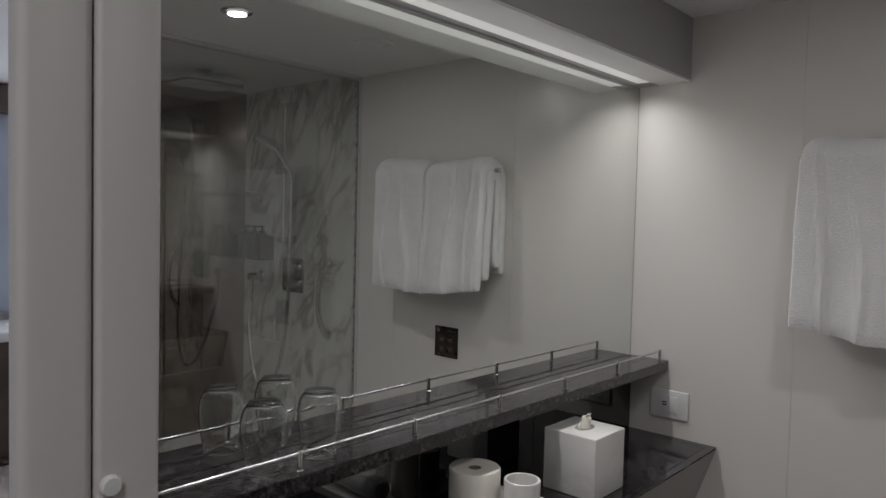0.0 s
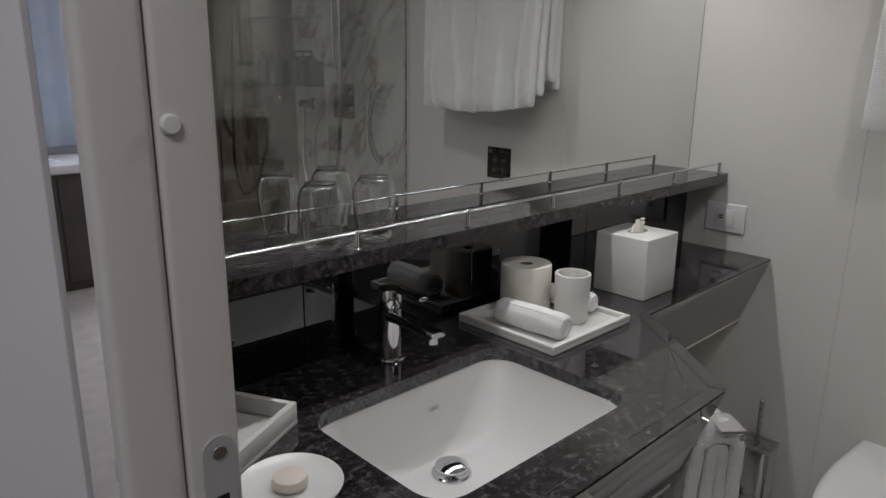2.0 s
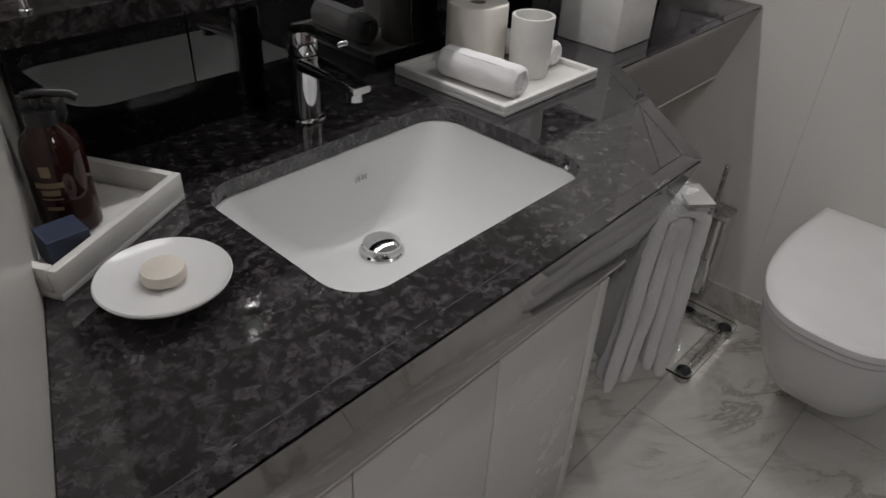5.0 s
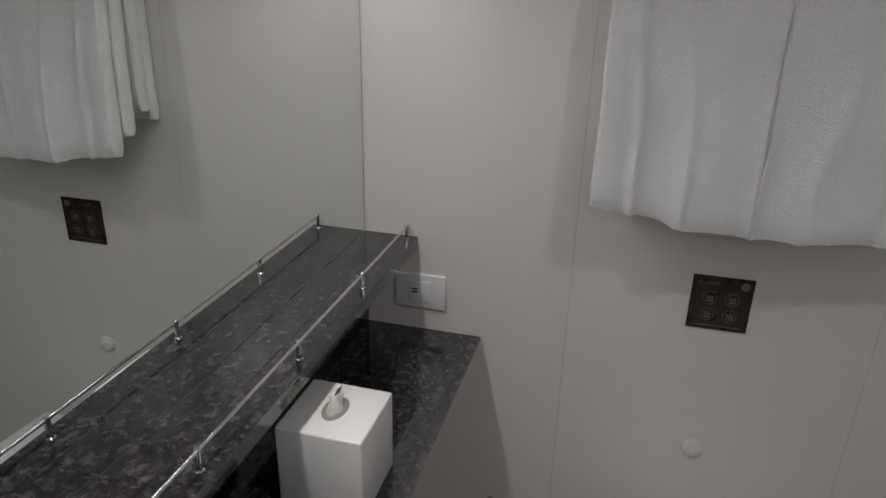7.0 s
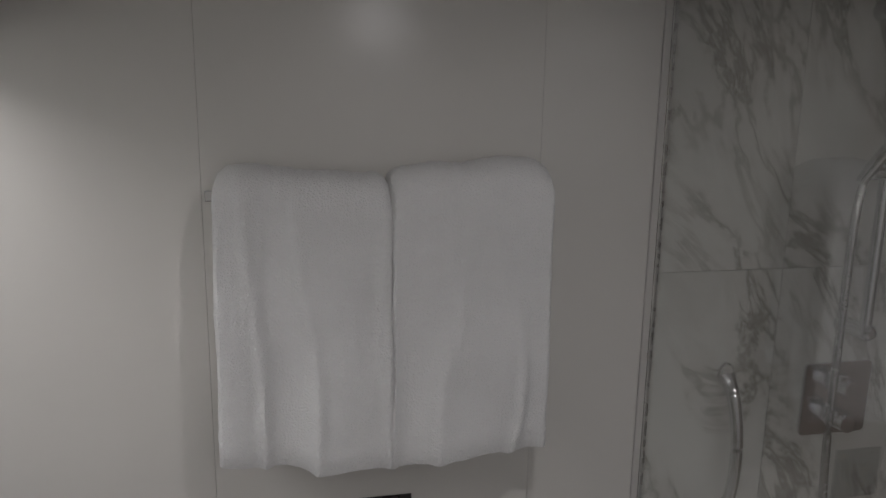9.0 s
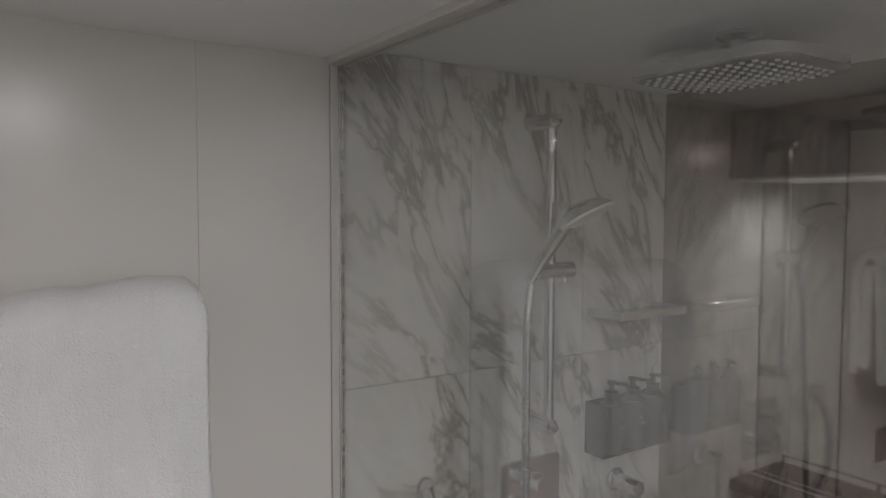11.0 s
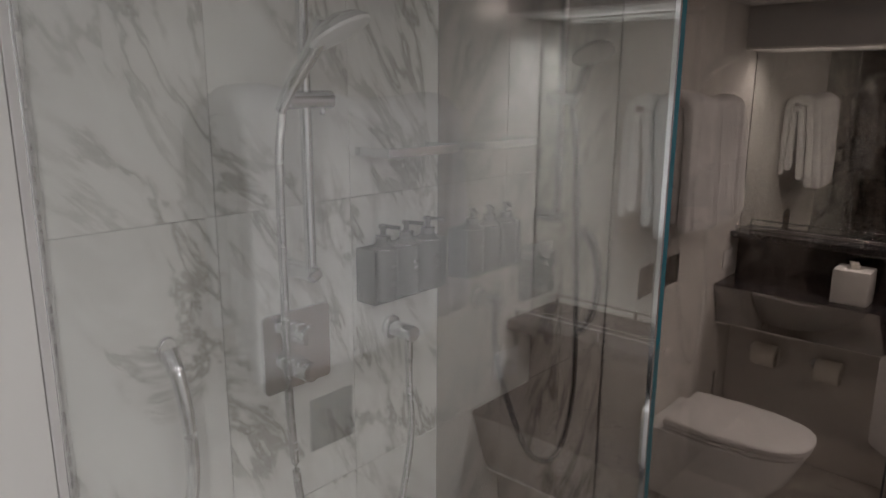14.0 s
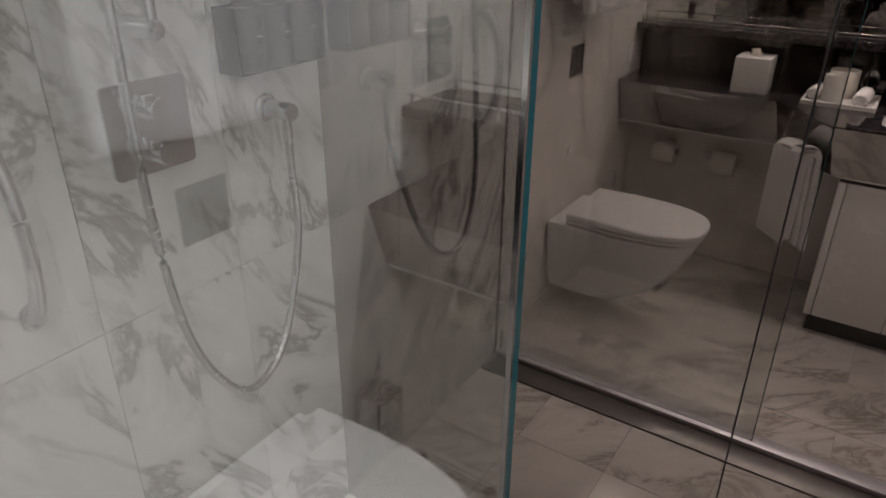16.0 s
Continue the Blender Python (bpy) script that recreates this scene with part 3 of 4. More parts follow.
for k in range(7):
    x = -0.020 - 0.2480 * k
    bm = rod(bmesh.new(), (x, -0.1, SHELF), (x, -0.1, SHELF + 0.031), 0.0042, 14)
    lathe(bm, [(0.0062, 0), (0.0062, 0.0015), (0.004, 0.003)], (x, -0.1, SHELF), None, 14)
    part("post", bm, M_CHROME, shelf)


def tumbler(x, y):
    """A clear barrel tumbler standing upside down."""
    t = thing("tumbler", "clear glass tumbler standing upside down on the shelf", "glass", (x, y, SHELF), "tumblers")
    outer = [(0.0262, 0.0), (0.0275, 0.002), (0.0302, 0.020), (0.0335, 0.042), (0.0358, 0.062), (0.0362, 0.074), (0.0350, 0.086), (0.0318, 0.097), (0.0275, 0.104), (0.0245, 0.107), (0.0240, 0.110), (0.0, 0.110)]
    inner = [(0.0, 0.1065), (0.021, 0.1060), (0.0272, 0.1010), (0.0325, 0.0910), (0.0344, 0.074), (0.0340, 0.062), (0.0318, 0.042), (0.0287, 0.020), (0.0262, 0.002), (0.0262, 0.0)]
    ob = part("body", lathe(bmesh.new(), [(r, 0.95 * h) for r, h in outer[::-1] + inner[::-1][1:]], (x, y, SHELF + 0.0004), None, 40), M_GLASS, t)
    ob.visible_shadow = False
    rim = part("rim", lathe(bmesh.new(), [(0.0255, 0.0012), (0.0262, 0.0002), (0.0274, 0.0002), (0.0281, 0.0012), (0.0274, 0.0026), (0.0262, 0.0026), (0.0255, 0.0012)], (x, y, SHELF + 0.0002), None, 40), M_GLASS, t, "rounded glass rim")
    rim.visible_shadow = False
    return t


tumbler(-1.297, -0.061)
tumbler(-1.193, -0.061)

# tap
FX, FY = -1.174, -0.075
tap = thing("tap", "chrome single-lever basin mixer tap", "tap", (FX, FY, COUNTER))
part("base_ring", lathe(bmesh.new(), [(0.026, 0), (0.027, 0.002), (0.026, 0.005), (0.0225, 0.006)], (FX, FY, COUNTER)), M_CHROME, tap)
part("body", lathe(bmesh.new(), [(0.0215, 0.004), (0.0205, 0.05), (0.0205, 0.092), (0.0213, 0.094), (0, 0.094)], (FX, FY, COUNTER)), M_CHROME, tap)
bm = bmesh.new()
sec = []
for k, (dy, z, w, h) in enumerate([(0.012, 0.082, 0.019, 0.022), (-0.03, 0.083, 0.018, 0.019), (-0.08, 0.080, 0.0165, 0.014), (-0.118, 0.077, 0.0155, 0.011), (-0.122, 0.077, 0.0145, 0.009)]):
    sec.append([bm.verts.new((FX + x, FY + dy, COUNTER + z + v)) for x, v in rounded(-w, w, -h / 2, h / 2, h * 0.35, 4)])
for a, b in zip(sec, sec[1:]):
    for i in range(len(a)):
        bm.faces.new((a[i], a[(i + 1) % len(a)], b[(i + 1) % len(a)], b[i]))
bm.faces.new(sec[-1])
bmesh.ops.recalc_face_normals(bm, faces=bm.faces)
part("spout", bm, M_CHROME, tap)
part("aerator", lathe(bmesh.new(), [(0.011, 0), (0.011, 0.012), (0, 0.012)], (FX, FY - 0.108, COUNTER + 0.0605)), M_CHROME, tap)
part("cap", lathe(bmesh.new(), [(0.0205, 0.0955), (0.0213, 0.097), (0.0213, 0.124), (0.0195, 0.128), (0, 0.129)], (FX, FY, COUNTER)), M_CHROME, tap)
part("lever", boxed(FX - 0.0085, FX + 0.0085, FY - 0.088, FY - 0.004, COUNTER + 0.1255, COUNTER + 0.1325, bevel=0.0025, seg=3), M_CHROME, tap)

# white marble tissue box
tb = thing("tissue_box", "white marble cube tissue box with a tissue", "tissue box", (-0.51, -0.151, COUNTER))
bm = boxed(-0.577, -0.446, -0.217, -0.086, COUNTER, 0.977, bevel=0.003, seg=3)
part("cover", bm, M_ONYX, tb)
part("slot", lathe(bmesh.new(), [(0.030, 0), (0.030, 0.0006), (0, 0.0006)], (-0.511, -0.151, 0.9768), Matrix.Diagonal((1, 0.62, 1, 1))), mottled("slot_shadow", (0.25, 0.24, 0.22), 0.9), tb)
bm = bmesh.new()
rows = []
for j in range(7):
    h = j / 6
    rows.append([bm.verts.new((-0.511 + (0.021 - 0.005 * h) * math.cos(a) + 0.008 * h * h, -0.151 + (0.010 + 0.002 * math.sin(3 * a)) * math.sin(a) * (1 - 0.6 * h) + 0.004 * math.sin(5 * a + 4 * h) * h, 0.9765 + 0.024 * h + 0.004 * math.sin(2 * a + 1) * h)) for a in (2 * math.pi * i / 18 for i in range(18))])
for a, b in zip(rows, rows[1:]):
    for i in range(18):
        bm.faces.new((a[i], a[(i + 1) % 18], b[(i + 1) % 18], b[i]))
bm.faces.new(rows[-1])
part("tissue", bm, M_PAPER, tb, "white tissue tuft")

# marble tray with its things
tray = thing("tray", "white marble tray with a low rim", "tray", (-0.835, -0.148, COUNTER))
part("plate", boxed(-0.960, -0.711, -0.267, -0.030, COUNTER, COUNTER + 0.008, bevel=0.002), M_ONYX, tray)
for a in ((-0.960, -0.711, -0.267, -0.256), (-0.960, -0.711, -0.041, -0.030), (-0.960, -0.949, -0.2559, -0.0411), (-0.722, -0.711, -0.2559, -0.0411)):
    part("rim", boxed(*a, COUNTER + 0.0075, COUNTER + 0.017, bevel=0.0015), M_ONYX, tray)
TZ = COUNTER + 0.008
roll = thing("toilet_roll", "cream toilet paper roll standing on the tray", "toilet roll", (-0.825, -0.088, TZ))
part("paper", lathe(bmesh.new(), [(0.013, 0.001), (0.050, 0.0), (0.0515, 0.002), (0.0515, 0.099), (0.050, 0.101), (0.014, 0.1), (0.0135, 0.09)], (-0.825, -0.088, TZ), None, 48), M_PAPER, roll)
part("core", lathe(bmesh.new(), [(0.0130, 0.001), (0.0134, 0.0985), (0.0118, 0.0985), (0.0118, 0.001)], (-0.825, -0.088, TZ)), mottled("cardboard", (0.25, 0.19, 0.13), 0.9), roll, "brown cardboard core")
cup = thing("cup", "white veined marble bathroom cup", "cup", (-0.803, -0.188, TZ))
part("body", lathe(bmesh.new(), [(0, 0), (0.030, 0), (0.033, 0.004), (0.0352, 0.095), (0.0345, 0.097), (0.0300, 0.097), (0.0290, 0.092), (0.0270, 0.010), (0, 0.010)], (-0.803, -0.188, TZ), None, 40), M_ONYX, cup)


def rolled_cloth(p, q, r, label):
    p, q = Vector(p), Vector(q)
    t = thing("washcloth", label, "washcloth", p, "rolled washcloths")
    bm = bmesh.new()
    axis = (q - p).normalized()
    side = axis.cross(Vector((0, 0, 1))).normalized()
    up = side.cross(axis)
    rings = []
    n, m = 26, 40
    for i in range(n + 1):
        u = i / n
        ring = []
        e = min(u, 1 - u) * (q - p).length
        rr = r * (1 - 0.28 * max(0, 1 - e / 0.010) ** 2)
        for j in range(m):
            a = 2 * math.pi * j / m
            w = 1 + 0.05 * noise.noise(Vector((u * 5, math.cos(a) * 2, math.sin(a) * 2))) + (0.07 if j in (6, 7) else 0)
            ring.append(bm.verts.new(p + axis * u * (q - p).length + rr * w * (math.cos(a) * side + 0.94 * math.sin(a) * up)))
        rings.append(ring)
    for a, b in zip(rings, rings[1:]):
        for j in range(m):
            bm.faces.new((a[j], a[(j + 1) % m], b[(j + 1) % m], b[j]))
    for ring, sgn in ((rings[0], 1), (rings[-1], -1)):
        last = ring
        for k in (0.75, 0.72, 0.45, 0.42, 0.15):
            c = sum((v.co for v in ring), Vector()) / m
            inner = [bm.verts.new(c + (v.co - c) * k + axis * sgn * (0.002 if k in (0.72, 0.42) else 0.0)) for v in ring]
            for j in range(m):
                bm.faces.new((last[j], last[(j + 1) % m], inner[(j + 1) % m], inner[j]))
            last = inner
        bm.faces.new(last)
    bmesh.ops.recalc_face_normals(bm, faces=bm.faces)
    part("roll", bm, M_CLOTH, t)
    hem = [p + axis * (q - p).length * (0.06 + 0.88 * k / 12) + (r * 1.045 + 0.0006 * math.sin(k)) * (math.cos(1.02) * side + 0.94 * math.sin(1.02) * up) for k in range(13)]
    part("hem", sweep(bmesh.new(), hem, 0.0016, 8), M_CLOTH, t, "stitched white hem")


rolled_cloth((-0.913, -0.098, TZ + 0.026), (-0.902, -0.250, TZ + 0.026), 0.027, "white rolled washcloth lying on the marble tray")
rolled_cloth((-0.755, -0.075, TZ + 0.022), (-0.740, -0.200, TZ + 0.022), 0.023, "white rolled washcloth behind the marble cup")

# soap dish and amenity tray
DX, DY = -1.520, -0.312
dish = thing("soap_dish", "round white ceramic soap dish on a foot", "soap dish", (DX, DY, COUNTER))
part("foot", lathe(bmesh.new(), [(0, 0), (0.026, 0), (0.025, 0.003), (0.024, 0.010)], (DX, DY, COUNTER)), M_CERAMIC, dish)
part("plate", lathe(bmesh.new(), [(0.024, 0.010), (0.050, 0.014), (0.0615, 0.020), (0.0625, 0.0225), (0.061, 0.024), (0.050, 0.0185), (0, 0.0165)], (DX, DY, COUNTER), None, 48), M_CERAMIC, dish)
single("soap", lathe(bmesh.new(), [(0, 0), (0.016, 0.0004), (0.0205, 0.004), (0.0215, 0.009), (0.0195, 0.0145), (0.012, 0.0165), (0, 0.017)], (DX, DY, COUNTER + 0.0166), None, 36), mottled("soap", (0.72, 0.66, 0.58), 0.45, 0.04, 30), "round cream soap bar on the dish", "soap")
AT = pose(-1.418, -0.165, COUNTER, 0, 0, 208)
at = thing("amenity_tray", "white marble tray holding soap bottles", "tray")
at.matrix_basis = AT
for name, a in (("plate", (0.0, 0.20, -0.135, 0.0, 0, 0.008)), ("rim", (0.0, 0.20, -0.010, 0.0, 0.0075, 0.034)), ("rim", (0.0, 0.20, -0.135, -0.125, 0.0075, 0.034)), ("rim", (0.0, 0.010, -0.1249, -0.0101, 0.0075, 0.034)), ("rim", (0.19, 0.20, -0.1249, -0.0101, 0.0075, 0.034))):
    ob = mesh_ob(name, boxed(*a, bevel=0.0015), M_ONYX, True)
    ob.parent = at
BX, BY = -1.535, -0.145
bottle = thing("soap_bottle", "dark amber lotion bottle with black pump", "bottle", (BX, BY, COUNTER + 0.008))
part("body", lathe(bmesh.new(), [(0, 0), (0.026, 0), (0.029, 0.003), (0.029, 0.088), (0.026, 0.101), (0.016, 0.112), (0.0135, 0.118), (0, 0.118)], (BX, BY, COUNTER + 0.008), None, 36), M_AMBER, bottle)
part("collar", lathe(bmesh.new(), [(0.0155, 0.116), (0.0155, 0.130), (0.006, 0.131), (0.006, 0.142), (0, 0.142)], (BX, BY, COUNTER + 0.008), None, 24), M_DARKPL, bottle, "black pump collar")
part("nozzle", sweep(bmesh.new(), curve_points([(BX - 0.010, BY + 0.005, COUNTER + 0.152), (BX, BY, COUNTER + 0.154), (BX + 0.022, BY - 0.014, COUNTER + 0.152), (BX + 0.030, BY - 0.019, COUNTER + 0.147)], 5), 0.0042, 10), M_DARKPL, bottle)
BT = pose(BX, BY, COUNTER + 0.008) @ pose(0, 0, 0, 0, 0, -40)
def flat_bar(x0, x1, z0, z1, mat):
    bm = bmesh.new()
    n = 6
    cols = []
    for k in range(n + 1):
        a = (x0 + (x1 - x0) * k / n) / 0.0294
        cols.append([bm.verts.new(BT @ Vector((0.0294 * math.sin(a), -0.0294 * math.cos(a), z))) for z in (z0, z1)])
    for a, b in zip(cols, cols[1:]):
        bm.faces.new((a[0], b[0], b[1], a[1]))
    part("print", bm, mat, bottle, "gold label print", smooth=True)
for x0, x1, z0, z1 in ((-0.005, 0.005, 0.070, 0.082), (-0.014, 0.014, 0.058, 0.064), (-0.009, 0.009, 0.050, 0.056), (-0.010, 0.010, 0.045, 0.0465), (-0.008, 0.008, 0.033, 0.037)):
    flat_bar(x0, x1, z0, z1, M_GOLD)
single("amenity_box", boxed(-1.585, -1.545, -0.222, -0.185, COUNTER + 0.0085, COUNTER + 0.042, bevel=0.001), mottled("navy_card", (0.03, 0.04, 0.075), 0.5, 0.1), "small navy cardboard amenity box", "box", smooth=False)

# wall plate, sign, flush button
plate = thing("wall_socket", "white plastic wall plate with socket and rocker", "socket", (0, -0.127, 0.93))
part("frame", boxed(-0.008, -0.0003, -0.182, -0.070, 0.892, 0.972, bevel=0.003, seg=3), M_PLASTIC, plate)
for y0, y1 in ((-0.152, -0.1275), (-0.1265, -0.102)):
    part("module", boxed(-0.0105, -0.0081, y0, y1, 0.908, 0.956, bevel=0.001), M_PLASTIC, plate)
for z in (0.929, 0.936):
    part("port", boxed(-0.0112, -0.0106, -0.122, -0.108, z, z + 0.0035), M_DARKPL, plate, "dark port opening", smooth=False)
sign = thing("caution_sign", "black caution sign with four gold pictograms", "sign", (0, -0.7265, 0.99))
part("plate", boxed(-0.0035, -0.0003, -0.782, -0.671, 0.936, 1.048, bevel=0.0006, seg=1), M_PLATE, sign, smooth=False)
face = Matrix.Translation((-0.0036, 0, 0)) @ Matrix.Rotation(radians(-90), 4, "Z") @ Matrix.Rotation(radians(90), 4, "X")
words("lettering", "CAUTION", 0.0085, Matrix.Translation((0, -0.700, 1.031)) @ face, M_GOLD, sign)
for y in (-0.706, -0.747):
    for z in (1.003, 0.968):
        bm = bmesh.new()
        lathe(bm, [(0.0125, 0), (0.0125, 0.0005), (0.0132, 0.0005), (0.0132, 0)], (-0.0036, y, z), Matrix.Rotation(radians(-90), 4, "Y"), 32)
        part("ring", bm, M_GOLD, sign)
        bm = bmesh.new()
        for k in range(3):
            box(bm, -0.0042, -0.0036, y - 0.006 + 0.0045 * k, y - 0.0035 + 0.0045 * k, z - 0.006 + 0.002 * k, z + 0.003 + 0.001 * ((k * 7 + int(z * 1000)) % 4))
        box(bm, -0.0042, -0.0036, y - 0.007, y + 0.006, z - 0.0075, z - 0.0055)
        part("pictogram", bm, M_GOLD, sign, smooth=False)
part("emblem", lathe(bmesh.new(), [(0, 0), (0.008, 0), (0.008, 0.0006), (0, 0.0006)], (-0.0036, -0.766, 1.033), Matrix.Rotation(radians(-90), 4, "Y"), 24), M_GOLD, sign)
part("small_print", boxed(-0.0042, -0.0036, -0.770, -0.684, 0.944, 0.9452), M_GOLD, sign, smooth=False)
bm = lathe(bmesh.new(), [(0.0, 0.010), (0.010, 0.0095), (0.012, 0.0075), (0.0175, 0.0075), (0.0195, 0.006), (0.0205, 0.0)], (-0.0004, -0.725, 0.652), Matrix.Rotation(radians(-90), 4, "Y"), 32)
single("lid_bumper", bm, M_PLASTIC, "round white lid bumper on the wall", "bumper")

# toilet
def bowl_outline(x_back, x_front, half, y=-0.7275, n=40):
    out = [(x_back, y + half * 0.93)]
    length = x_back - x_front
    for k in range(n + 1):
        a = math.pi * k / n
        u = math.sin(a)
        out.append((x_back - length * (0.34 + 0.66 * abs(u) ** 0.8), y + half * math.copysign(abs(math.cos(a)) ** 0.72, math.cos(a))))
    return [*out, (x_back, y - half * 0.93)]


TL = 0.022
toilet = thing("toilet", "white wall-hung ceramic toilet with closed lid", "toilet", (-0.01, -0.7275, 0.1))
part("bowl", loft(bmesh.new(), [(bowl_outline(-0.013, -0.245, 0.085), 0.105), (bowl_outline(-0.013, -0.31, 0.115), 0.112), (bowl_outline(-0.013, -0.41, 0.145), 0.175), (bowl_outline(-0.013, -0.495, 0.165), 0.285), (bowl_outline(-0.013, -0.540, 0.175), 0.36 + TL), (bowl_outline(-0.013, -0.546, 0.178), 0.388 + TL), (bowl_outline(-0.018, -0.538, 0.172), 0.393 + TL)]), M_CERAMIC, toilet)
part("seat", loft(bmesh.new(), [(bowl_outline(-0.088, -0.548, 0.168), 0.3955 + TL), (bowl_outline(-0.086, -0.558, 0.174), 0.399 + TL), (bowl_outline(-0.086, -0.558, 0.174), 0.409 + TL), (bowl_outline(-0.088, -0.553, 0.169), 0.412 + TL)]), M_PLASTIC, toilet)
part("lid", loft(bmesh.new(), [(bowl_outline(-0.086, -0.558, 0.171), 0.4135 + TL), (bowl_outline(-0.082, -0.564, 0.177), 0.417 + TL), (bowl_outline(-0.082, -0.564, 0.177), 0.431 + TL), (bowl_outline(-0.085, -0.558, 0.172), 0.4375 + TL), (bowl_outline(-0.092, -0.538, 0.159), 0.4415 + TL), (bowl_outline(-0.135, -0.42, 0.10), 0.443 + TL)]), M_PLASTIC, toilet, "white closed lid")
for y in (-0.800, -0.655):
    part("hinge", rod(bmesh.new(), (-0.094, y - 0.022, 0.404 + TL), (-0.094, y + 0.022, 0.404 + TL), 0.0095, 16), M_CHROME, toilet, "small chrome hinge")
part("mark", boxed(-0.052, -0.033, -0.872, -0.868, 0.3925 + TL, 0.3938 + TL), M_STEEL, toilet, smooth=False)

# toilet brush
brush = thing("toilet_brush", "polished steel wall-mounted toilet brush holder", "toilet brush", (-0.06, -0.312, 0.08))
part("holder", loft(bmesh.new(), [(rounded(-0.098, -0.016, -0.357, -0.268, 0.018), 0.082), (rounded(-0.102, -0.012, -0.361, -0.264, 0.02), 0.086), (rounded(-0.102, -0.012, -0.361, -0.264, 0.02), 0.325), (rounded(-0.098, -0.016, -0.357, -0.268, 0.018), 0.325)]), M_CHROME, brush)
part("lid", loft(bmesh.new(), [(rounded(-0.103, -0.011, -0.362, -0.263, 0.02), 0.3255), (rounded(-0.103, -0.011, -0.362, -0.263, 0.02), 0.329), (rounded(-0.098, -0.016, -0.357, -0.268, 0.018), 0.331)]), M_STEEL, brush)
part("handle", rod(bmesh.new(), (-0.057, -0.312, 0.331), (-0.057, -0.312, 0.460), 0.0058, 16), M_STEEL, brush)
part("bracket", boxed(-0.0125, -0.0005, -0.33, -0.295, 0.19, 0.24, bevel=0.002), M_DARKPL, brush)

# glass bathroom scale
scale = thing("bathroom_scale", "clear glass bathroom scale with steel feet", "bathroom scale", (-0.21, -0.32, 0))
ob = part("platform", prism(bmesh.new(), rounded(-0.372, -0.068, -0.474, -0.17, 0.02), 0.024, 0.031), M_GLASS, scale)
ob.visible_shadow = False
for x in (-0.345, -0.108):
    for y in (-0.450, -0.196):
        part("foot", lathe(bmesh.new(), [(0, 0), (0.018, 0), (0.021, 0.004), (0.021, 0.0235)], (x, y, 0.0005), None, 24), M_STEEL, scale)
        part("pad", lathe(bmesh.new(), [(0, 0.0315), (0.017, 0.0315), (0.0175, 0.033), (0.016, 0.0342), (0, 0.0345)], (x, y, 0), None, 24), M_DARKPL, scale, "black oval sensor pad")
for y in (-0.450, -0.196):
    part("bar", boxed(-0.328, -0.125, y - 0.006, y + 0.006, 0.012, 0.0235, bevel=0.002), M_STEEL, scale)
part("display_bar", boxed(-0.125, -0.091, -0.43, -0.216, 0.010, 0.0235, bevel=0.003), M_STEEL, scale)
part("display", boxed(-0.119, -0.097, -0.355, -0.29, 0.0315, 0.0322), M_DARKPL, scale, "dark display window", smooth=False)


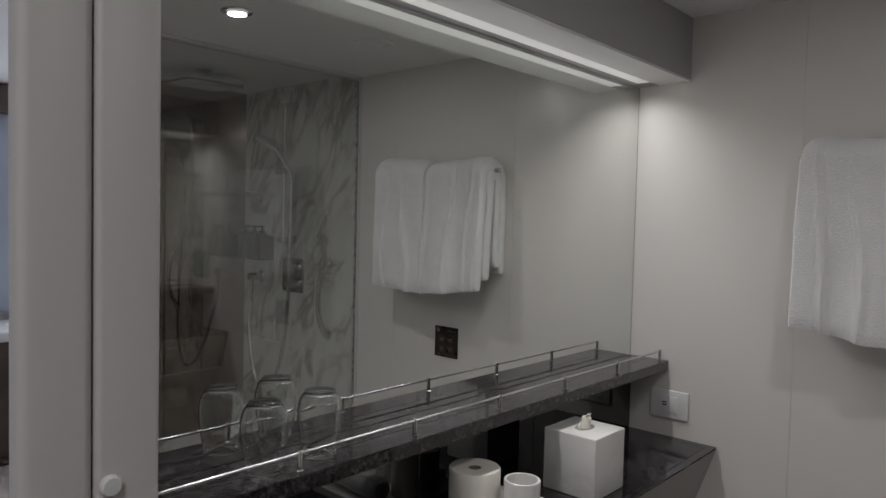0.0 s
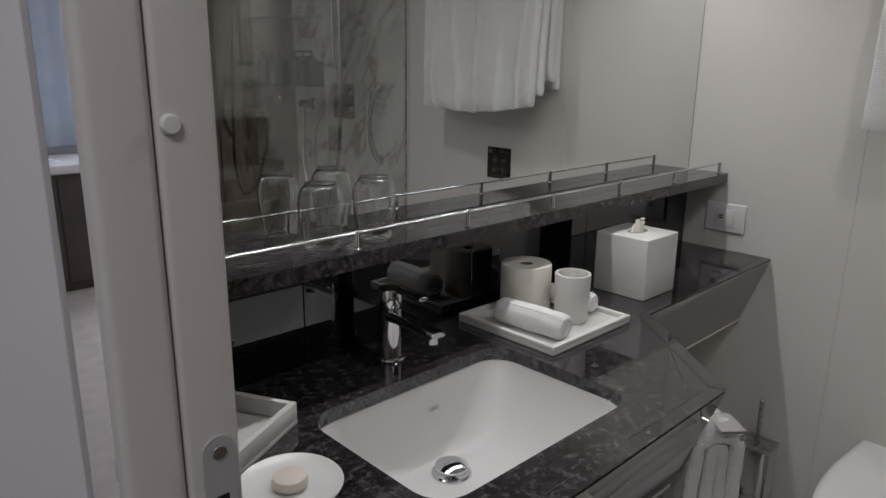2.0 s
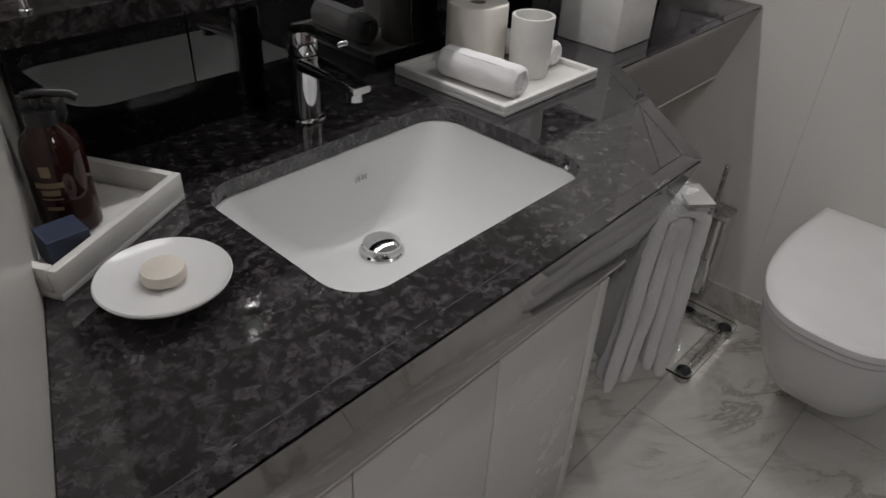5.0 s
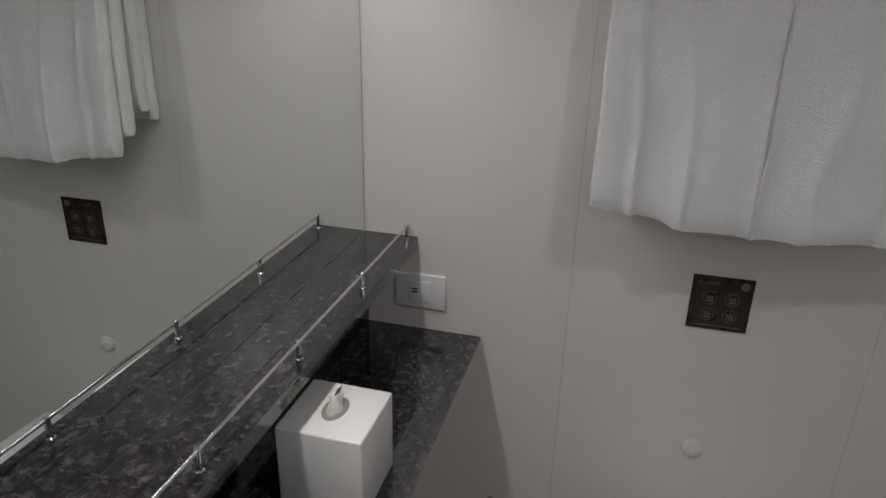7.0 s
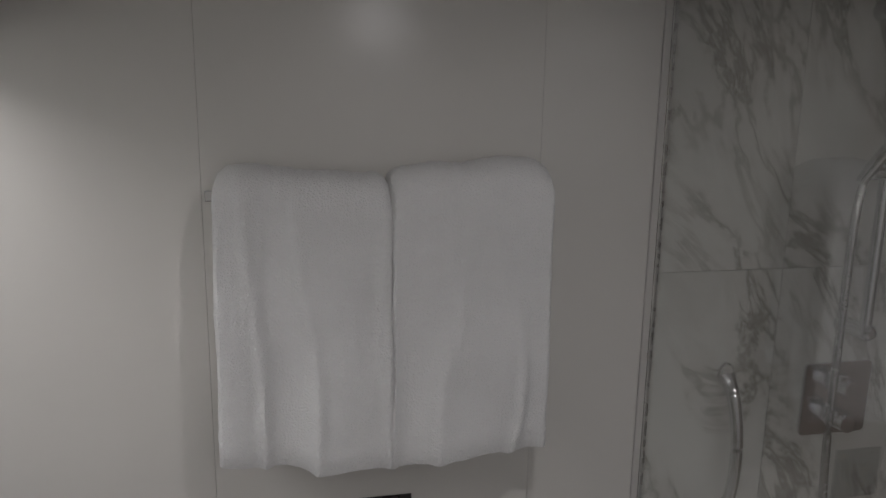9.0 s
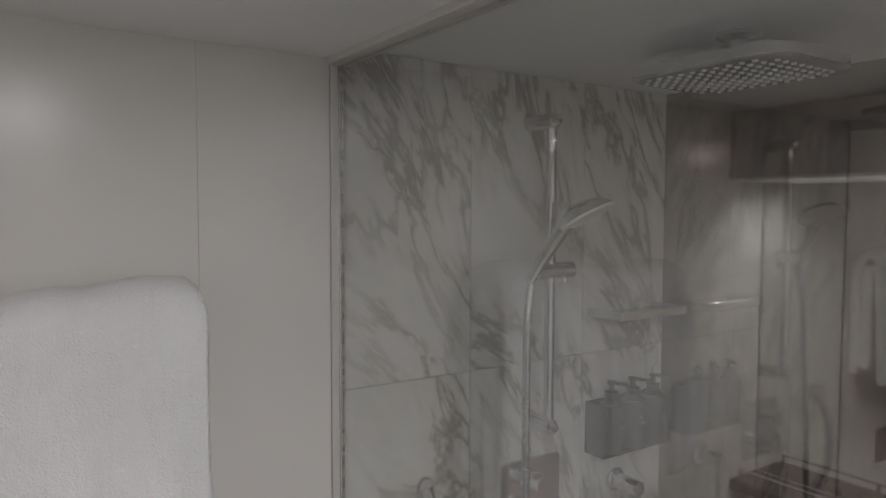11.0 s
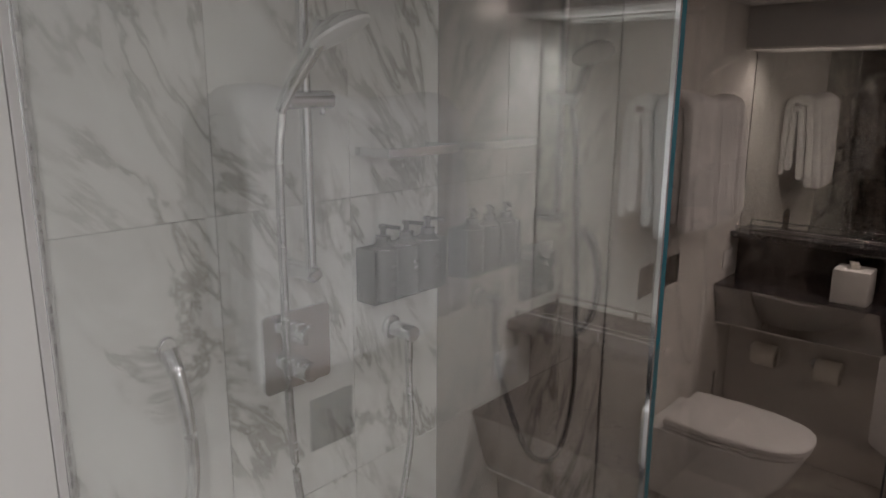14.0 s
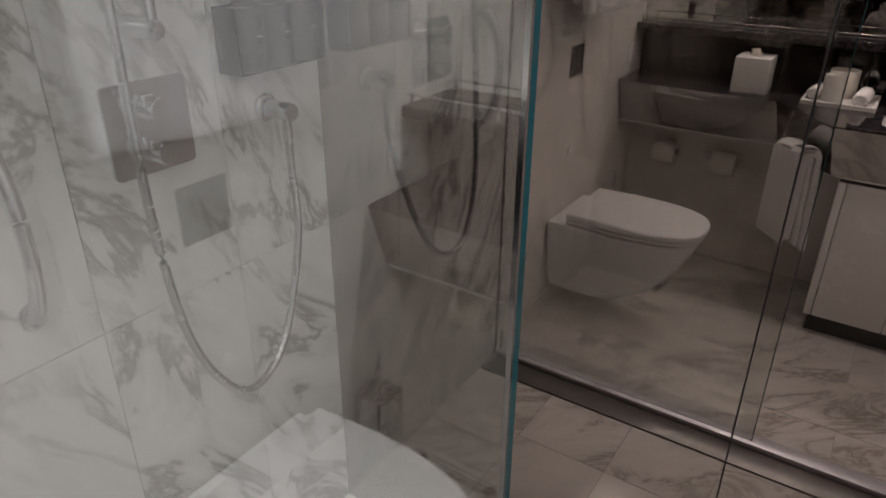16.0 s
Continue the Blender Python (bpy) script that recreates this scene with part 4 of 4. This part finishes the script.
# towels
def hung_layer(y0, y1, zf0, zf1, zb, ztop, x_front, x_back, thick, seed, amp):
    """One sheet of terry hung over the rail: front flap, round top, back flap, with crisp hems."""
    bm = bmesh.new()
    n, m = 90, 46
    grid = []
    for i in range(n + 1):
        u = i / n
        e = min(u, 1 - u) * abs(y1 - y0)
        zf = zf0 + (zf1 - zf0) * u + 0.002 * math.sin(6 * u + seed) + 0.004 * noise.noise(Vector((u * 6, seed, 3)))
        zt = ztop + 0.006 * math.sin(4.4 * u + seed) + 0.005 * noise.noise(Vector((u * 5, seed, 1))) - 0.020 * max(0, 1 - e / 0.030) ** 2
        # centre line of the sheet in (x, z), from the front hem over the top to the back hem
        mid, r = (x_front + x_back) / 2, (x_back - x_front) / 2
        line = []
        for j in range(m + 1):
            w = j / m
            if w < 0.52:
                k = w / 0.52
                line.append((x_front - 0.020 * (1 - k) * amp, zf + (zt - r * 0.75 - zf) * k, 1 - k))
            elif w < 0.70:
                a = math.pi * (1 - (w - 0.52) / 0.18)
                line.append((mid + r * math.cos(a), zt - r * 0.75 + r * 0.75 * math.sin(a), 0.0))
            else:
                k = (w - 0.70) / 0.30
                line.append((x_back, zt - r * 0.75 + (zb - zt + r * 0.75) * k, -k))
        outer, inner = [], []
        for j, (x, z, v) in enumerate(line):
            xa, za, _ = line[max(j - 1, 0)]
            xb, zb_, _ = line[min(j + 1, m)]
            d = max(1e-6, math.hypot(xb - xa, zb_ - za))
            nx, nz_ = -(zb_ - za) / d, (xb - xa) / d
            fold = 0.0
            if v >= 0:
                sway = u * 9 + seed + 0.9 * math.sin(1.7 * v + seed) + 1.4 * noise.noise(Vector((u * 2, v * 1.3, seed)))
                fold = amp * (0.25 + 0.75 * v) * (0.0125 * math.sin(sway) + 0.0140 * max(0, math.sin(1.9 * sway + 1)) ** 3 + 0.010 * noise.noise(Vector((u * 4, v * 2.5, seed + 9))))
            fuzz = 0.0017 * noise.noise(Vector((u * 34, z * 110, seed))) + 0.0011 * noise.noise(Vector((u * 75, z * 230, seed)))
            half = thick / 2 * (1 - 0.55 * max(0, 1 - e / 0.007) ** 2) * (0.62 if j in (0, m) else 1.0)
            yy = y0 + (y1 - y0) * u + 0.004 * noise.noise(Vector((z * 7, seed, u * 2))) + 0.0012 * noise.noise(Vector((z * 160, seed, 5)))
            outer.append(bm.verts.new((min(x + nx * (half + fuzz) - fold, -0.003), yy, z + nz_ * (half + fuzz))))
            inner.append(bm.verts.new((min(x - nx * half - fold * 0.85, -0.003), yy, z - nz_ * half)))
        grid.append(outer + inner[::-1])
    for a, b in zip(grid, grid[1:]):
        for j in range(len(a)):
            k = (j + 1) % len(a)
            bm.faces.new((a[j], a[k], b[k], b[j]))
    for g in (grid[0], grid[-1]):
        for j in range(m):
            bm.faces.new((g[j], g[j + 1], g[2 * m - j], g[2 * m + 1 - j]))
    bmesh.ops.recalc_face_normals(bm, faces=bm.faces)
    return bm


def bath_towel(label, y0, y1, zf0, zf1, ztop, seed, amp):
    t = thing("bath_towel", label, "towel", (-0.055, (y0 + y1) / 2, ztop), "bath towels on the rail")
    part("outer_layer", hung_layer(y0, y1, zf0, zf1, 1.262, ztop - 0.008, -0.120, -0.017, 0.032, seed, amp), M_TERRY, t)
    part("inner_layer", hung_layer(y0 - 0.004 * (y1 - y0), y1, zf0 + 0.034, zf1 + 0.030, 1.285, ztop - 0.042, -0.083, -0.047, 0.035, seed, amp * 0.8), M_TERRY, t)


bath_towel("white terry bath towel folded over the rail", -0.468, -0.730, 1.208, 1.178, 1.640, 1.3, 0.85)
bath_towel("white terry bath towel hanging beside its pair", -0.726, -0.986, 1.178, 1.190, 1.652, 4.1, 0.6)
trail = thing("towel_rail", "square chrome towel rail fixed to the wall", "towel rail", (0, -0.73, 1.6))
part("bar", boxed(-0.070, -0.054, -0.975, -0.455, 1.598, 1.614, bevel=0.001), M_CHROME, trail, smooth=False)
for y in (-0.52, -0.94):
    part("bracket", boxed(-0.0538, -0.0005, y - 0.01, y + 0.01, 1.598, 1.614, bevel=0.001), M_CHROME, trail, smooth=False)

# hand towel on a short bar beside the cabinet
HB = thing("hand_towel_bar", "short chrome towel bar beside the cabinet", "towel rail", (-0.75, -0.507, 0.728))
part("bar", rod(bmesh.new(), (-0.787, -0.541, 0.728), (-0.686, -0.421, 0.728), 0.006, 16), M_CHROME, HB)
bm = boxed(-0.032, 0.032, -0.022, 0.022, 0.0, 0.006, bevel=0.001)
bm.transform(pose(-0.797, -0.514, 0.7465, 0, 0, 49.9))
part("end_plate", bm, M_CHROME, HB, "flat polished chrome end plate", smooth=False)
part("arm", rod(bmesh.new(), (-0.7365, -0.481, 0.728), (-0.800, -0.428, 0.728), 0.006, 16), M_CHROME, HB)
ht = thing("hand_towel", "white terry hand towel over the short bar", "towel", (-0.05, 0, 0.745))
part("outer_layer", hung_layer(-0.082, 0.082, 0.350, 0.372, 0.385, 0.742, -0.086, -0.018, 0.026, 2.2, 0.75), M_TERRY, ht)
part("inner_layer", hung_layer(-0.080, 0.080, 0.372, 0.388, 0.400, 0.716, -0.060, -0.042, 0.022, 2.6, 0.6), M_TERRY, ht)
ht.matrix_basis = pose(-0.7235, -0.490, 0, 0, 0, -40.1) @ Matrix.Translation(ht.matrix_basis.translation)

# paper holders below the ledge
def paper_holder(x, z):
    t = thing("paper_holder", "white toilet roll on a chrome wall holder", "toilet roll", (x, -0.06, z), "paper holders")
    part("roll", lathe(bmesh.new(), [(0.02, 0), (0.048, 0), (0.05, 0.002), (0.05, 0.096), (0.048, 0.098), (0.02, 0.098)], (x - 0.049, -0.062, z), Matrix.Rotation(radians(90), 4, "Y"), 32), M_PAPER, t)
    part("arm", sweep(bmesh.new(), [(x - 0.06, -0.062, z), (x + 0.062, -0.062, z), (x + 0.066, -0.055, z), (x + 0.066, -0.001, z)], 0.006, 10), M_CHROME, t)
    part("flange", lathe(bmesh.new(), [(0.022, 0), (0.022, 0.006), (0, 0.007)], (x + 0.066, 0.0085, z), Matrix.Rotation(radians(90), 4, "X"), 24), M_CHROME, t)


paper_holder(-0.19, 0.50)
paper_holder(-0.45, 0.49)

# shower fittings on the marble wall
RY = -1.668
set_ob = thing("shower_rail", "chrome shower rail with hand shower", "shower rail", (0, RY, 1.33))
part("bar", rod(bmesh.new(), (-0.060, RY, 1.318), (-0.060, RY, 1.945), 0.0105, 24), M_CHROME, set_ob)
for z in (1.330, 1.932):
    bm = lathe(bmesh.new(), [(0.019, 0), (0.019, 0.004), (0.0165, 0.008), (0.0165, 0.066), (0.0155, 0.072), (0.010, 0.079), (0, 0.081)], (0, RY, z), Matrix.Rotation(radians(-90), 4, "Y"), 28)
    part("bracket", bm, M_CHROME, set_ob)
part("slider", rod(bmesh.new(), (-0.060, RY + 0.040, 1.640), (-0.060, RY - 0.058, 1.640), 0.0165, 28, 0.003), M_CHROME, set_ob)
part("knob", rod(bmesh.new(), (-0.060, RY - 0.038, 1.626), (-0.060, RY - 0.038, 1.614), 0.005, 12), M_CHROME, set_ob)
HEAD, TAIL = Vector((-0.150, -1.672, 1.752)), Vector((-0.060, -1.616, 1.622))
shower = part("hand_shower", sweep(bmesh.new(), curve_points([TAIL, TAIL.lerp(HEAD, 0.3) + Vector((0.0, 0.008, 0.006)), TAIL.lerp(HEAD, 0.65) + Vector((0.004, 0.008, 0.012)), HEAD + Vector((0.012, 0.018, 0.014))], 8), 0.013, 20, [0.0105 + 0.0055 * k / 24 for k in range(25)]), M_CHROME, set_ob, "chrome hand shower handle")
facing = Vector((-0.42, -0.25, -0.87)).to_track_quat("Z", "Y").to_matrix().to_4x4()
part("head", lathe(bmesh.new(), [(0, -0.024), (0.020, -0.022), (0.042, -0.012), (0.054, 0.0), (0.055, 0.004)], HEAD, facing, 40), M_CHROME, shower)
part("spray_face", lathe(bmesh.new(), [(0.0548, 0.0042), (0.052, 0.0085), (0.040, 0.0105), (0, 0.0115)], HEAD, facing, 40), M_PLASTIC, shower, "pale grey spray face")
hose_line = [(-0.062, -1.618, 1.615), (-0.070, -1.603, 1.54), (-0.078, -1.595, 1.35), (-0.090, -1.590, 1.05), (-0.105, -1.610, 0.82), (-0.115, -1.672, 0.685), (-0.112, -1.745, 0.655), (-0.100, -1.830, 0.72), (-0.080, -1.905, 0.90), (-0.058, -1.925, 1.03), (-0.056, -1.926, 1.085)]
part("hose", sweep(bmesh.new(), curve_points(hose_line, 14), 0.0078, 14), mottled("hose_steel", (0.55, 0.54, 0.53), 0.25, 0.08, 30, 0.5, 260, metal=1.0), set_ob, "ribbed steel shower hose")
outlet = thing("hose_outlet", "chrome wall elbow for the shower hose", "wall outlet", (0, -1.926, 1.147))
part("flange", lathe(bmesh.new(), [(0.027, 0), (0.027, 0.005), (0.024, 0.008), (0.017, 0.009)], (0, -1.926, 1.147), Matrix.Rotation(radians(-90), 4, "Y"), 32), M_CHROME, outlet)
part("barrel", lathe(bmesh.new(), [(0.0175, 0.009), (0.0175, 0.070), (0.0165, 0.073), (0, 0.073)], (0, -1.926, 1.147), Matrix.Rotation(radians(-90), 4, "Y"), 32), M_CHROME, outlet)
part("connector", rod(bmesh.new(), (-0.056, -1.926, 1.131), (-0.056, -1.926, 1.086), 0.0095, 20), M_CHROME, outlet)

valve = thing("shower_valve", "square chrome shower valve with two knobs", "shower valve", (0, -1.672, 1.17))
bm = bmesh.new()
pl = rounded(-1.749, -1.594, 1.093, 1.247, 0.010, 6)
f = [bm.verts.new((-0.007, y, z)) for y, z in pl]
g = [bm.verts.new((-0.0005, y, z)) for y, z in pl]
bm.faces.new(f)
for i in range(len(pl)):
    bm.faces.new((f[i], f[(i + 1) % len(pl)], g[(i + 1) % len(pl)], g[i]))
bmesh.ops.recalc_face_normals(bm, faces=bm.faces)
part("plate", bm, M_CHROME, valve, smooth=False)
for z in (1.205, 1.133):
    knob = part("knob", lathe(bmesh.new(), [(0.021, 0.0072), (0.022, 0.010), (0.021, 0.020), (0.0195, 0.022), (0.0195, 0.050), (0.0185, 0.053), (0, 0.0535)], (0, -1.668, z), Matrix.Rotation(radians(-90), 4, "Y"), 32), M_CHROME, valve)
    part("tab", boxed(-0.048, -0.030, -1.664, -1.640, z + 0.016, z + 0.027, bevel=0.002), M_CHROME, knob)

grab = thing("grab_bar", "curved chrome grab bar on the marble", "grab bar", (0, -1.41, 1.09))
line = curve_points([(-0.010, -1.412, 1.238), (-0.034, -1.413, 1.205), (-0.052, -1.414, 1.150), (-0.058, -1.415, 1.085), (-0.052, -1.416, 1.02), (-0.034, -1.417, 0.965), (-0.010, -1.418, 0.932)], 8)
part("bar", sweep(bmesh.new(), line, 0.012, 20, [0.0115 + 0.0045 * abs(2 * k / (len(line) - 1) - 1) ** 3 for k in range(len(line))]), M_CHROME, grab)
for z in (1.238, 0.932):
    part("flange", lathe(bmesh.new(), [(0.0175, 0), (0.0175, 0.003), (0.0165, 0.006), (0.0150, 0.0075)], (0, -1.415, z), Matrix.Rotation(radians(-90), 4, "Y") @ Matrix.Diagonal((1.35, 1, 1, 1)), 28), M_CHROME, grab)

tray2 = thing("shower_shelf", "clear acrylic and chrome shower shelf", "shower shelf", (0, -1.93, 1.54))
ob = part("base", boxed(-0.096, -0.002, -2.035, -1.835, 1.532, 1.536), M_GLASS, tray2, smooth=False)
for a in ((-0.100, -0.096, -2.039, -1.831), (-0.0958, -0.0005, -1.835, -1.831), (-0.0958, -0.0005, -2.039, -2.035)):
    part("rim", boxed(*a, 1.530, 1.548, bevel=0.001), M_CHROME, tray2, smooth=False)

M_SMOKE = mottled("smoked_bottle", (0.035, 0.030, 0.030), 0.12, 0.1, 12, 0)
M_HOLDER = mottled("smoked_holder", (0.035, 0.033, 0.032), 0.15, 0.1, 10, 0)
holder = thing("dispenser_holder", "dark wall holder for three shower bottles", "bottle holder", (0, -1.935, 1.23))
part("back_plate", boxed(-0.006, -0.0005, -2.045, -1.828, 1.228, 1.342, bevel=0.002), M_HOLDER, holder)
part("side", boxed(-0.058, -0.0062, -1.832, -1.828, 1.228, 1.342, bevel=0.001), M_HOLDER, holder)
part("side", boxed(-0.058, -0.0062, -2.045, -2.041, 1.228, 1.342, bevel=0.001), M_HOLDER, holder)
part("ledge", boxed(-0.056, -0.0062, -2.0405, -1.8325, 1.228, 1.232), M_HOLDER, holder, smooth=False)
def shower_bottle(y):
    t = thing("shower_bottle", "dark shower bottle with black pump in the holder", "bottle", (-0.04, y, 1.2325), "shower bottles")
    part("body", lathe(bmesh.new(), [(0, 0), (0.028, 0), (0.0305, 0.003), (0.0305, 0.100), (0.027, 0.112), (0.016, 0.120), (0.0135, 0.124)], (-0.040, y, 1.2325), None, 32), M_SMOKE, t)
    part("band", lathe(bmesh.new(), [(0.0302, 0.1075), (0.0318, 0.109), (0.0302, 0.1105)], (-0.040, y, 1.2325), None, 32), M_CHROME, t)
    part("collar", lathe(bmesh.new(), [(0.0155, 0.120), (0.0155, 0.134), (0.006, 0.135), (0.006, 0.150), (0.010, 0.151), (0.010, 0.157), (0, 0.158)], (-0.040, y, 1.2325), None, 24), M_DARKPL, t, "black pump")
    part("nozzle", rod(bmesh.new(), (-0.040, y, 1.386), (-0.072, y - 0.020, 1.384), 0.0042, 10), M_DARKPL, t)
    for k, (w, h) in enumerate(((0.016, 0.004), (0.012, 0.002), (0.008, 0.004), (0.010, 0.002))):
        part("print", boxed(-0.0712, -0.0706, y - w / 2, y + w / 2, 1.305 - 0.012 * k, 1.305 + h - 0.012 * k), M_STEEL, t, smooth=False)
for y in (-1.869, -1.936, -2.003):
    shower_bottle(y)

# rain shower head on the shower ceiling
rain = thing("rain_shower", "square chrome rain shower head with white nozzles", "shower head", (-0.43, -1.70, SHOWER_CEIL))
RX0, RX1, RY0, RY1, RZ = -0.562, -0.290, -1.822, -1.598, 1.964
part("arm", rod(bmesh.new(), (-0.4275, -1.71, SHOWER_CEIL - 0.0005), (-0.4275, -1.71, RZ + 0.020), 0.013, 24), M_CHROME, rain)
part("rose", lathe(bmesh.new(), [(0.032, 0), (0.032, -0.006), (0.014, -0.012)], (-0.4275, -1.71, SHOWER_CEIL - 0.0005), None, 28), M_CHROME, rain)
part("plate", loft(bmesh.new(), [(rounded(RX0 + 0.004, RX1 - 0.004, RY0 + 0.004, RY1 - 0.004, 0.05), RZ), (rounded(RX0, RX1, RY0, RY1, 0.054), RZ + 0.003), (rounded(RX0, RX1, RY0, RY1, 0.054), RZ + 0.018), (rounded(RX0 + 0.01, RX1 - 0.01, RY0 + 0.01, RY1 - 0.01, 0.05), RZ + 0.023)]), M_CHROME, rain)
part("face", loft(bmesh.new(), [(rounded(RX0 + 0.012, RX1 - 0.012, RY0 + 0.012, RY1 - 0.012, 0.045), RZ - 0.0012), (rounded(RX0 + 0.010, RX1 - 0.010, RY0 + 0.010, RY1 - 0.010, 0.047), RZ - 0.0002)]), mottled("shower_face", (0.30, 0.29, 0.285), 0.12, 0.05, 6, 0, metal=1.0), rain, "grey polished spray face")
nz = bpy.data.meshes.new("nozzle")
bm = lathe(bmesh.new(), [(0.0040, 0.0004), (0.0036, -0.0022), (0, -0.0027)], (0, 0, 0), None, 10)
bm.to_mesh(nz)
bm.free()
nz.materials.append(M_PLASTIC)
for i in range(12):
    for j in range(10):
        if (i in (0, 11)) + (j in (0, 9)) == 2:
            continue
        ob = new("nozzle", nz)
        ob.parent = rain
        ob.matrix_parent_inverse = rain.matrix_basis.inverted()
        ob.location = (RX0 + 0.026 + 0.0200 * i, RY0 + 0.022 + 0.0200 * j, RZ - 0.0013)

# ceiling fixtures
def ceiling_ring(name, label, cat, x, y, r, lens, z):
    t = thing(name, label, cat, (x, y, z))
    part("ring", lathe(bmesh.new(), [(r, 0), (r, -0.003), (r - 0.004, -0.006), (r * 0.72, -0.004), (r * 0.68, -0.0005)], (x, y, z - 0.0003), None, 40), M_CHROME if lens else M_CEIL, t)
    part("lens" if lens else "disc", lathe(bmesh.new(), [(r * 0.66, -0.001), (r * 0.6, -0.003), (0, -0.0035)], (x, y, z - 0.0003), None, 32), M_LENS if lens else M_CEIL, t)


ceiling_ring("downlight", "round chrome recessed ceiling downlight, lit", "downlight", -0.82, -0.815, 0.045, True, CEIL)
ceiling_ring("ceiling_vent", "round white ceiling air vent", "vent", -0.345, -0.768, 0.066, False, CEIL)
# made-up fitting that houses the shower's added fill lamp
ceiling_ring("downlight", "round chrome-ringed fill light added out of view above the shower", "downlight", -1.38, -1.72, 0.16, True, SHOWER_CEIL)

# marble wall tiles in the shower
wall_shower = thing("wall_shower", "pale marble tiles with grey-brown veins", "wall", kind="structure")
part("bed", boxed(0.0045, 0.03, BACK_Y, -1.2505, 0, SHOWER_CEIL), M_GROUT, wall_shower, smooth=False)
for y0, y1 in ((-1.519, -1.2505), (-1.8175, -1.519), (BACK_Y, -1.8175)):
    for z0, z1 in ((0.0, 0.243), (0.243, 0.845), (0.845, 1.447), (1.447, SHOWER_CEIL)):
        part("tile", boxed(0.0, 0.004, y0 + 0.0008, y1 - 0.0008, z0 + 0.0008, z1 - 0.0008), M_MARBLE, wall_shower, smooth=False)

# floor tiles
floor_tiles = thing("floor_tiles", "pale veined marble floor tiles with thin joints", "floor", kind="structure")
ys = [-0.0, -0.116, -0.416, -0.717, -1.018, -1.2045]
for i in range(len(ys) - 1):
    xs = [0.0] + [-(0.22 if i % 2 else 0.52) - 0.6 * k for k in range(3)]
    xs = [x for x in xs if x > -1.70] + [-1.78]
    for k in range(len(xs) - 1):
        part("tile", boxed(xs[k + 1] + 0.0009, xs[k] - 0.0009, ys[i + 1] + 0.0009, ys[i] - 0.0009, -0.0038, 0.0), M_FLOOR, floor_tiles, smooth=False)
for k in range(6):
    for j in range(3):
        y1 = -1.361 - 0.24 * j
        part("tile", boxed(-1.71 + 0.285 * k + 0.0009, -1.71 + 0.285 * (k + 1) - 0.0009, max(BACK_Y, y1 - 0.24) + 0.0009, y1 - 0.0009, -0.0038, 0.0), M_FLOOR, floor_tiles, smooth=False)
